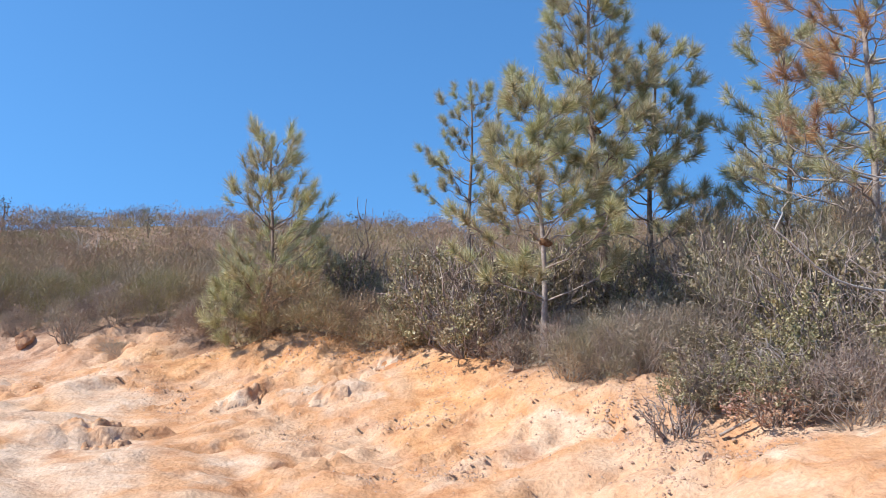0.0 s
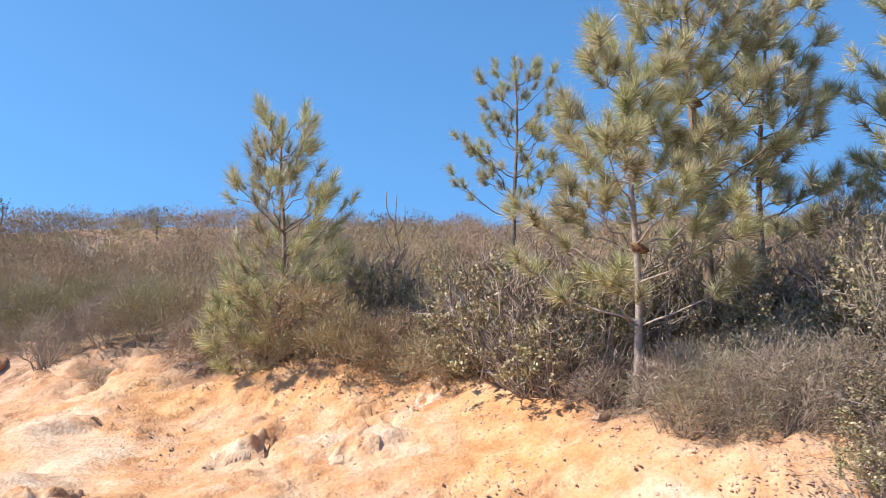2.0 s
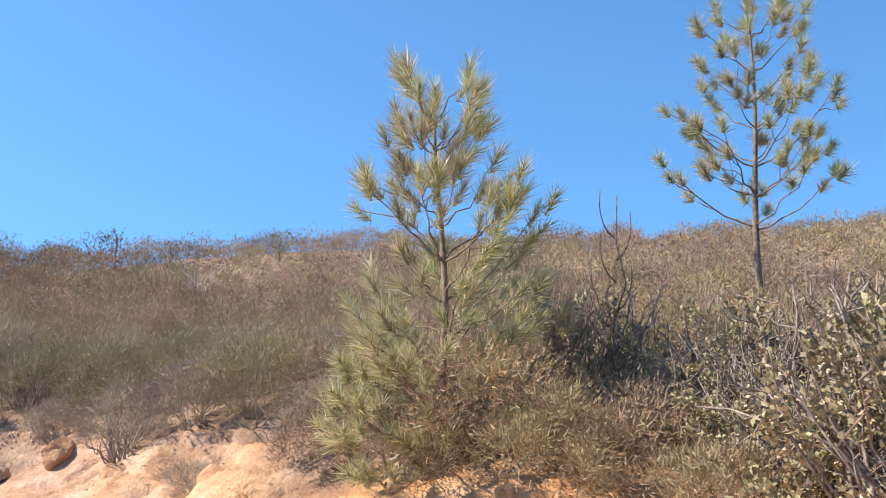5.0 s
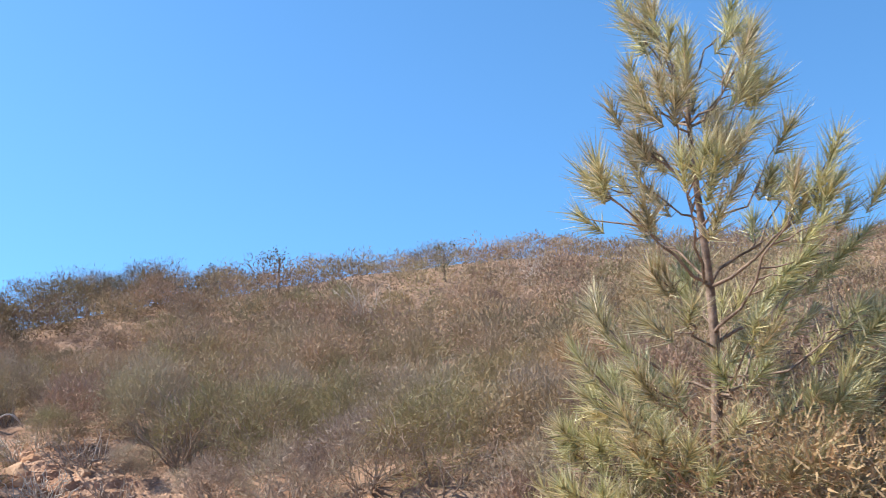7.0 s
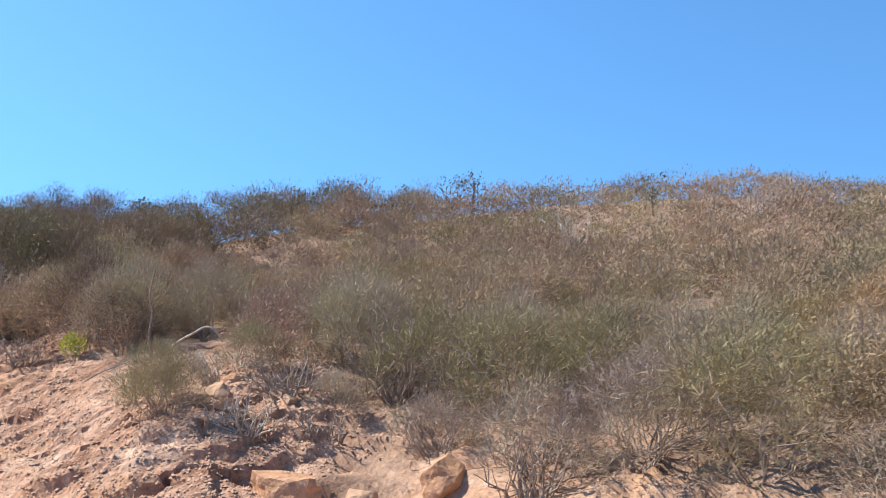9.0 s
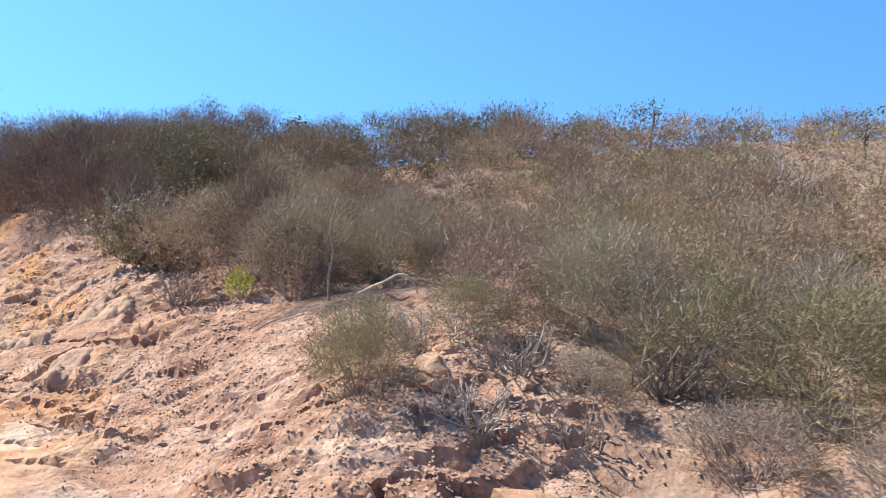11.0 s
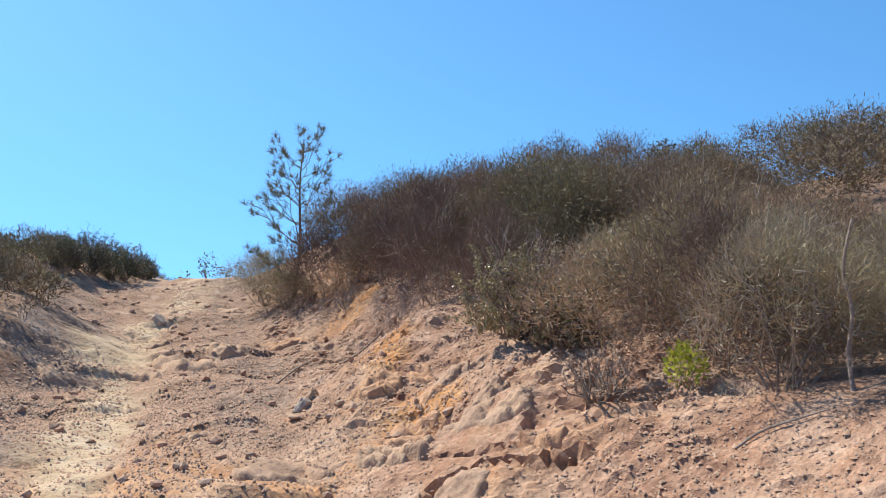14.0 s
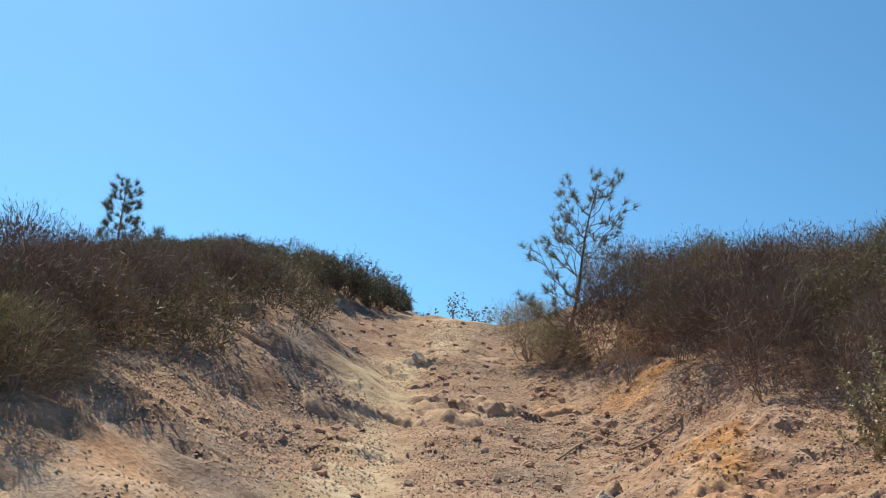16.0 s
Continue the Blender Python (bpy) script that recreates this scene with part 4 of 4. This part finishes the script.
boulder(0.8, 9.4, (0.09, 0.07, 0.06), 19, ROCK, "small pale stone on the sand", 20)
boulder(1.82, 8.25, (0.14, 0.09, 0.05), 20, ORANGE_ROCK, "flat orange stone below the brush", 70)
boulder(1.95, 6.4, (0.08, 0.07, 0.06), 21, ROCK, "small white stone beside a fallen branch", 0)
boulder(-9.19, 14.36, (0.16, 0.13, 0.11), 22, ROCK, "brown stone under dry brush", 0)
boulder(-8.98, 14.25, (0.18, 0.12, 0.08), 23, ORANGE_ROCK, "flat brown stone on leaf litter", 40)
boulder(-9.25, 14.62, (0.12, 0.10, 0.08), 25, ORANGE_ROCK, "broken red sandstone block under dry twigs", 80)
boulder(-8.6, 14.62, (0.11, 0.09, 0.07), 26, ROCK, "broken sandstone block among dead twigs", 15)
boulder(-0.3, 23.8, (0.9, 0.5, 0.25), 24, ORANGE_ROCK, "bare orange rock outcrop high on the hillside", 10)


# rock that breaks through the dirt: x, y, half width, half height, kind
OUTCROPS = [(-19.27, 13.11, 0.39, 0.12, 's'), (-19.23, 13.59, 0.47, 0.16, 's'), (-19.64, 14.31, 0.34, 0.14, 's'), (-18.89, 12.16, 0.37, 0.1, 's'), (-20.11, 14.23, 0.23, 0.1, 'g'),
         (-20.96, 13.71, 0.15, 0.1, 'g'), (-22.97, 15.41, 0.29, 0.08, 's'), (-23.71, 14.4, 0.4, 0.09, 's'), (-15.82, 12.86, 0.15, 0.08, 'g'), (-19.96, 15.17, 0.32, 0.12, 'o'),
         (-14.71, 14.8, 0.19, 0.13, 'g'), (-15.31, 14.45, 0.19, 0.14, 'o'), (-15.05, 14.73, 0.16, 0.1, 'o'), (-14.58, 14.95, 0.15, 0.1, 'g'), (-13.85, 14.66, 0.15, 0.11, 'g'),
         (-13.01, 13.73, 0.3, 0.1, 'g'), (-12.37, 13.97, 0.13, 0.09, 'g'), (-13.76, 14.45, 0.25, 0.12, 'g'), (-13.38, 14.48, 0.21, 0.1, 's'), (-14.31, 14.22, 0.22, 0.11, 'o'),
         (-13.94, 13.97, 0.2, 0.11, 's'), (-12.75, 14.37, 0.14, 0.09, 'o'), (-14.18, 13.84, 0.18, 0.1, 's'), (-14.45, 13.5, 0.18, 0.1, 'g'), (-14.63, 13.17, 0.38, 0.11, 'g'),
         (-15.29, 14.36, 0.22, 0.15, 'o'), (-14.66, 14.6, 0.18, 0.11, 'o'), (-2.44, 10.44, 0.34, 0.07, 'p'),
         (-2.33, 11.2, 0.21, 0.08, 'o'), (-1.36, 9.89, 0.24, 0.07, 'p'), (-3.62, 9, 0.3, 0.15, 'p'), (-3.3, 8.5, 0.25, 0.13, 'p'), (-0.62, 11.01, 0.23, 0.1, 'p')]
KIND_OF_ROCK = {"s": (ROCK, "tilted slab of tan rock breaking through the dirt"), "o": (ORANGE_ROCK, "jagged orange sandstone ledge in the slope"),
                "g": (BROWN_ROCK, "weathered grey-brown rock set in the clay"), "p": (SOIL, "pale peach sandstone bulge worn in the bank")}


def outcrop(k, x, y, wide, tall, kind):
    """A broken ledge of bedrock rising out of the dirt, steep on one side and dipping under on the other."""
    mat, words = KIND_OF_ROCK[kind]
    n = 30 if wide > 0.2 else 22
    u, v = np.meshgrid(np.linspace(-1.25, 1.25, n), np.linspace(-1.25, 1.25, n))
    turn = radians((k * 71) % 60 + 15)
    c, s = math.cos(turn), math.sin(turn)
    gx, gy = x + wide * (u * c - 0.7 * v * s) * 1.15, y + wide * (u * s + 0.7 * v * c) * 1.15
    q = np.hypot(u, v) + 0.35 * fbm(u * 1.6 + k * 5, v * 1.6, 101, 3)
    own, rim = cells(u * 2.1 + 0.25 * fbm(u * 3 + k, v * 3, 103, 2) + k * 7, v * 3.0 + 0.6 * u, 105)
    rise = (1 - smooth(0.50, 1.0, q)) * np.clip(0.55 - 0.45 * v + 0.15 * u, 0.05, 1.2)
    rise = rise * (0.85 + 0.3 * own - 0.35 * smooth(0.12, 0.0, rim)) + 0.34 * fbm(u * 4.5 + k, v * 6.5, 107, 3) * (rise > 0.02)
    z = land(gx, gy) + (0.85 if kind == "s" else 0.6) * tall * rise - 0.006 - 0.05 * smooth(0.85, 1.05, q)
    i = np.arange(n * n).reshape(n, n)
    f = np.stack([i[:-1, :-1], i[:-1, 1:], i[1:, 1:], i[1:, :-1]], -1).reshape(-1, 4)
    base = height(x, y)
    ob = new("rock_ledge", mesh_from("rock_ledge", np.stack([gx - x, gy - y, z - base], -1).reshape(-1, 3), f, mat))
    ob.location = (x, y, base)
    tagged(ob, words, "rock", "rock ledges in the bank")


for k, row in enumerate(OUTCROPS):
    outcrop(k, *row)


# ---- dead wood ----
def stick(name, points, thick, mat, label, thin=0.4, forks=0, seed=0):
    """A bent dry branch through points given as x, y, height over the ground."""
    rng = np.random.default_rng(seed)
    base = np.array([points[0][0], points[0][1], 0.0])
    p = np.array([[x, y, height(x, y) + h] for x, y, h in points])
    base[2] = height(points[0][0], points[0][1])
    p = eased(p - base, 2)
    pieces = [tube(p, np.linspace(thick, thick * thin, len(p)), 7)]
    for _ in range(forks):
        q = p[rng.integers(len(p) // 3, len(p) - 1)]
        e = q + unit(rng.normal(size=3) + [0, 0, 0.5]) * rng.uniform(0.12, 0.3)
        pieces.append(tube(crooked(q, e, rng, 0.2, 4), np.linspace(thick * 0.5, thick * 0.15, 4), 5))
    v, f = joined(pieces)
    ob = new(name, mesh_from(name, v, f, mat, True))
    ob.location = base
    return tagged(ob, label, "branch")


stick("dead_branch", [(-10.87, 15.32, 0.02), (-10.64, 15.29, 0.18), (-10.48, 15.28, 0.27), (-10.44, 15.40, 0.32), (-10.34, 15.45, 0.27), (-10.34, 15.54, 0.1)], 0.013, DEAD_WOOD, "bleached arching dead branch in front of the brush", 0.6, 1, 1)
stick("dead_branch", [(-11.5, 14.71, 0.01), (-11.45, 14.84, 0.03), (-11.32, 14.93, 0.025), (-11.16, 15.03, 0.03)], 0.009, TWIG, "fallen grey branch lying on red clay", 0.5, 1, 2)
stick("dead_branch", [(-17.75, 14.3, 0.01), (-18.1, 14.7, 0.03), (-18.55, 15.15, 0.02)], 0.014, TWIG, "dark fallen branch lying down the slope", 0.6, 0, 3)
stick("dead_branch", [(-17.96, 15.18, 0.01), (-18.08, 15.48, 0.03), (-18.15, 15.86, 0.02)], 0.016, TWIG, "thin fallen branch below the brush", 0.6, 1, 4)
stick("dead_branch", [(2.2, 6.8, 0.03), (2.6, 6.8, 0.08), (3, 6.9, 0.10)], 0.014, TWIG, "dry forked branch lying at the edge of the sand", 0.4, 3, 5)
stick("dead_branch", [(4.3, 7.2, 0.75), (3.6, 7.0, 0.85), (3.1, 6.9, 1.0), (2.75, 6.85, 1.35), (2.6, 6.85, 1.5)], 0.014, DEAD_WOOD, "long bleached branch arching out of the thicket", 0.35, 2, 9)
stick("dead_branch", [(4.4, 7.6, 1.6), (3.7, 7.5, 1.75), (3.2, 7.4, 2.0)], 0.012, DEAD_WOOD, "bare pale limb reaching out over the brush", 0.35, 2, 10)
stick("dead_sapling", [(-11.21, 15.33, -0.03), (-11.26, 15.36, 0.2), (-11.22, 15.38, 0.42), (-11.31, 15.4, 0.62), (-11.25, 15.44, 0.9)], 0.015, TWIG, "dead upright stem of a sapling in the shade of the brush", 0.5, 3, 11)
stick("dead_branch", [(-19.5, 20.8, 0.2), (-19.5, 20.8, 0.75), (-19.2, 20.6, 1.05), (-19.35, 20.7, 1.15), (-19.75, 20.95, 1.45)], 0.025, TWIG, "dark bare branch reaching above the ridge brush", 0.4, 1, 6)
stick("dead_branch", [(-3.1, 13, 0.02), (-2.4, 13.2, 0.12), (-1.6, 12.9, 0.3)], 0.018, DEAD_WOOD, "pale dry branch lying under a pine", 0.4, 3, 7)
stick("dead_branch", [(-7.52, 15.54, 0.5), (-7.47, 15.45, 0.62), (-7.34, 15.49, 0.55), (-7.3, 15.45, 0.42)], 0.010, DEAD_WOOD, "crooked white twig caught in a shrub", 0.5, 1, 8)


def bare_sapling():
    rng = np.random.default_rng(3)
    p = crooked([0, 0, -0.05], [0.05, 0, 1.75], rng, 0.03, 7)
    ob = tagged(new("dead_sapling"), "thin leafless sapling with upturned tips above the brush", "tree")
    ob.matrix_world = pose(-1.2, 12.75, height(-1.2, 12.75)) @ Matrix.Diagonal((0.75, 0.75, 1.12, 1))
    part("trunk", mesh_from("sapling_trunk", *tube(p, np.linspace(0.018, 0.006, 7), 6), BARK, True), ob)
    for k, (h, side) in enumerate(((0.95, 1), (1.15, -1), (1.3, 1), (1.45, -1))):
        q = np.array([0.03, 0, h])
        path = np.array([q, q + [0.10 * side, 0.03, 0.06], q + [0.16 * side, 0.05, 0.2], q + [0.15 * side, 0.05, 0.34]])
        part("limb", mesh_from("sapling_limb", *tube(eased(path, 1), np.linspace(0.010, 0.005, 8), 5), BARK, True), ob)


bare_sapling()


def dead_shrub(x, y, r, h, seed, mat, label):
    """A leafless shrub: six main stems, each with its own twigs."""
    rng = np.random.default_rng(seed)
    ob = tagged(new("dead_shrub"), label, "shrub", "dead shrubs")
    ob.location = (x, y, height(x, y))
    for _ in range(6):
        part("stem", mesh_from("dead_stem", *shrub_stems(r, h, rng, 5, 0.010), mat), ob)


dead_shrub(-8.65, 14.15, 0.36, 0.34, 1, DEAD_WOOD, "bleached leafless dead shrub on the bank")
dead_shrub(-8.15, 14.51, 0.30, 0.26, 2, PALE_BARK, "low bleached tangle of dead twigs")
dead_shrub(-12.82, 14.88, 0.35, 0.30, 3, TWIG, "broken dark stump with splayed dry twigs")
dead_shrub(-6, 13.95, 0.35, 0.45, 4, TWIG, "grey leafless shrub among green ones")
dead_shrub(-9.9, 24.2, 0.9, 0.95, 12, DEAD_WOOD, "bleached leafless shrub high on the hillside")
dead_shrub(-8.0, 30.6, 0.8, 1.0, 13, DEAD_WOOD, "bleached leafless shrub near the ridge")
dead_shrub(-7.9, 15.2, 0.5, 0.75, 14, TWIG, "grey bare twigs standing between green shrubs")
dead_shrub(-9.55, 14.75, 0.4, 0.3, 15, DEAD_WOOD, "pale broken twigs strewn over red stones")
dead_shrub(-8.75, 14.75, 0.4, 0.35, 16, PALE_BARK, "pale dry stems on the stony bank")
dead_shrub(-3.3, 14.6, 0.55, 0.55, 5, DEAD_WOOD, "grey leafless shrub on the hillside")
dead_shrub(-3, 13.2, 0.35, 0.35, 6, DEAD_WOOD, "pale dead twigs beside a pine")
dead_shrub(0.85, 9.75, 0.55, 0.75, 8, RED_TWIG, "dark tangle of bare manzanita stems")
dead_shrub(0.3, 10.2, 0.6, 0.6, 9, PALE_BARK, "pale leafless branches woven through a manzanita")
dead_shrub(1.25, 9.9, 0.6, 0.8, 10, TWIG, "pale leafless branches behind a pine trunk")
dead_shrub(2.9, 6.9, 0.5, 0.6, 11, PALE_BARK, "pale bare stems standing in the thicket")
dead_shrub(1.9, 7, 0.35, 0.3, 7, RED_TWIG, "dark dead shrub fallen on the sand")


def yellow_bush():
    rng = np.random.default_rng(8)
    n = 260
    base = unit(rng.normal(size=(n, 3)) + [0, 0, 0.4]) * rng.uniform(0.05, 0.15, (n, 1)) + [0, 0, 0.16]
    v, f = leaves(base, unit(base - [0, 0, 0.05] + rng.normal(size=(n, 3)) * 0.05), rng.uniform(0.03, 0.055, n), rng)
    ob = tagged(new("yellow_bush"), "small bright yellow-green bush on red clay", "bush")
    ob.location = (-12.28, 15.17, height(-12.28, 15.17))
    part("foliage", mesh_from("yellow_foliage", v, f, YELLOW_LEAF), ob)
    part("twig_frame", mesh_from("yellow_twigs", *shrub_stems(0.12, 0.2, rng, 8, 0.005), TWIG), ob)


yellow_bush()


# ---- beyond the crest, and on the skyline ----
def far_tree(x, y, z, tall, wide, seed, label, n=900, leaf=0.11):
    """A small broad-leaved tree or tall bush seen far off: stem, limbs and leafy clumps."""
    rng = np.random.default_rng(seed)
    ob = tagged(new("small_tree"), label, "tree", "small trees beyond the crest")
    ob.location = (x, y, z)
    part("trunk", mesh_from("small_trunk", *tube(crooked([0, 0, -0.2], [0.05, 0, tall * 0.7], rng, 0.05, 5), np.linspace(0.05, 0.02, 5), 6), BARK, True), ob)
    clumps = 11
    heart = np.stack([rng.normal(size=clumps) * wide * 0.34, rng.normal(size=clumps) * wide * 0.34, tall * rng.uniform(0.3, 0.92, clumps)], -1)
    k = rng.integers(0, clumps, n)
    base = heart[k] + rng.normal(size=(n, 3)) * 0.13 * wide
    v, f = leaves(base, unit(rng.normal(size=(n, 3)) + [0, 0, 0.5]), rng.uniform(0.6, 1.2, n) * leaf, rng)
    part("crown", mesh_from("small_crown", v, f, DARK_GREEN), ob)


far_tree(-32.4, 17.4, -0.3, 2.0, 0.8, 1, "small dark tree top showing over the crest", 260, 0.08)
far_tree(-33.5, 19.2, -0.5, 1.9, 0.9, 2, "thin small tree beyond the crest", 160, 0.08)
far_tree(-33.0, 18.3, -0.5, 1.9, 0.6, 3, "sparse small tree beyond the crest", 120, 0.08)
for k, (x, y, s) in enumerate([(-27.8, 14.4, 1.25), (-27.2, 13.7, 1.3), (-26.4, 13.1, 1.1), (-28.8, 15.0, 1.0), (-29.5, 15.2, 0.8)]):
    plant("bush", x, y, s * 0.66, 0.95, label="dense dark green bush at the top of the track")
for k, (x, y, s) in enumerate([(-10.6, 30.8, 0.9), (-14.6, 28.5, 1.0), (-15.6, 26.9, 0.75), (-18.5, 21.3, 0.9), (-18.65, 26.4, 0.7), (-16.9, 24.5, 0.8), (-3.5, 34.0, 0.9)]):
    far_tree(x, y, height(x, y), 1.32 * s, 0.62 * s, 30 + k, "dark upright shrub standing out on the ridge", 260, 0.06)


def rubble():
    """Loose stones: the larger ones singly, the small ones as a mass."""
    rng = np.random.default_rng(9)
    shapes = [stone_mesh("stone", (1, 0.8, 0.6), 100 + k, PEBBLES[k % 3], 1, 6) for k in range(9)]
    small = []
    for k in range(3):
        # a broken chip, its underside left in the dirt
        corner = np.array([(1, 0.1, -0.2), (0.1, 0.8, -0.2), (-1, 0, -0.2), (0, -0.8, -0.2), (0.45, 0.2, 0.7)]) * rng.uniform(0.6, 1.3, (5, 3))
        small.append((corner, np.array([(0, 1, 4), (1, 2, 4), (2, 3, 4), (3, 0, 4)])))
    xs, ys = rng.uniform(-27, 3, 560000), rng.uniform(6, 17.5, 560000)
    d, _, _ = by_road(xs, ys)
    patch = fbm(xs * 0.7, ys * 0.7, 71, 3)
    clay = smooth(-6, -8.5, xs) * smooth(0.8, 1.8, d) * smooth(4.6, 3.8, d)
    bank = smooth(-12.5, -14.5, xs) * smooth(-0.5, -1.2, d) * smooth(-4.5, -3.6, d)
    # between the wheel tracks and in the washed-out gutter beside them
    rut = smooth(-12, -14, xs) * (smooth(-0.75, -0.4, d) * smooth(1.4, 1.0, d) * 0.9 + 1.5 * np.exp(-(((d + GUTTER) / 0.27) ** 2)))
    sand = smooth(-9, -7, xs) * smooth(1.0, 2.5, d) * smooth(4.6, 3.8, d) * (0.024 + 0.55 * smooth(0.12, 0.5, fbm(xs * 1.1 + 3, ys * 1.1, 73, 3)) + 0.2 * smooth(3.2, 3.8, d))
    chance = (clay * 0.85 + bank * 0.6 + rut * 1.1 + sand) * smooth(-0.9, 0.4, patch) * 0.75
    ok = rng.uniform(size=len(xs)) < chance
    xs, ys = xs[ok], ys[ok]
    zs = land(xs, ys)
    size = np.minimum(0.0085 + 0.008 * rng.exponential(1.0, len(xs)), 0.06) * (1 + 0.2 * smooth(-12.5, -15, xs))
    big = np.argsort(-size)[:290]
    for i in big:
        ob = part("stone", shapes[rng.integers(9)], GROUND)
        s = size[i]
        ob.matrix_world = pose(xs[i], ys[i], zs[i] + s * 0.15, rng.uniform(-25, 25), rng.uniform(-25, 25), rng.uniform(0, 360)) @ Matrix.Diagonal((s, s, s, 1))
    rest = np.setdiff1d(np.arange(len(xs)), big)
    size = np.minimum(size, 0.017 + 0.2 * np.maximum(size - 0.017, 0))
    for kind, mat in enumerate(PEBBLES):
        mine = rest[kind::3]
        v0, f0 = small[kind]
        a = rng.uniform(0, 2 * np.pi, len(mine))
        c, s = np.cos(a)[:, None], np.sin(a)[:, None]
        x, y, z = v0[None, :, 0], v0[None, :, 1], v0[None, :, 2]
        q = size[mine][:, None]
        v = np.stack([(x * c - y * s) * q + xs[mine][:, None], (x * s + y * c) * q + ys[mine][:, None], z * q * rng.uniform(0.6, 1.2, len(mine))[:, None] + zs[mine][:, None] + 0.12 * q], -1)
        f = f0[None] + (np.arange(len(mine)) * len(v0))[:, None, None]
        tagged(new("gravel", mesh_from("gravel", v.reshape(-1, 3), f.reshape(-1, 3), mat)), "loose angular gravel scattered over the dirt slope", "gravel", kind="stuff")


rubble()


def fallen_twigs():
    rng = np.random.default_rng(10)
    n = 3500
    xs, ys = rng.uniform(-24, 5, n * 3), rng.uniform(5, 18, n * 3)
    d, _, _ = by_road(xs, ys)
    ok = (d > 3.7) & (d < 6.0) & (rng.uniform(size=len(xs)) < smooth(3.5, 4.6, d + 0.7 * fbm(xs * 0.9, ys * 0.9, 81, 2)))
    xs, ys = xs[ok][:n], ys[ok][:n]
    a = rng.uniform(0, 2 * np.pi, len(xs))
    way = unit(np.stack([np.cos(a), np.sin(a), rng.uniform(-0.1, 0.35, len(xs))], -1))
    base = np.stack([xs, ys, land(xs, ys) + 0.012], -1)
    v, f = blades(base, way, rng.uniform(0.05, 0.28, len(xs)), rng.uniform(0.003, 0.008, len(xs)), rng)
    tagged(new("fallen_twigs", mesh_from("fallen_twigs", v, f, DRY)), "dry twigs and leaf litter fallen under the brush", "litter", kind="stuff")


fallen_twigs()
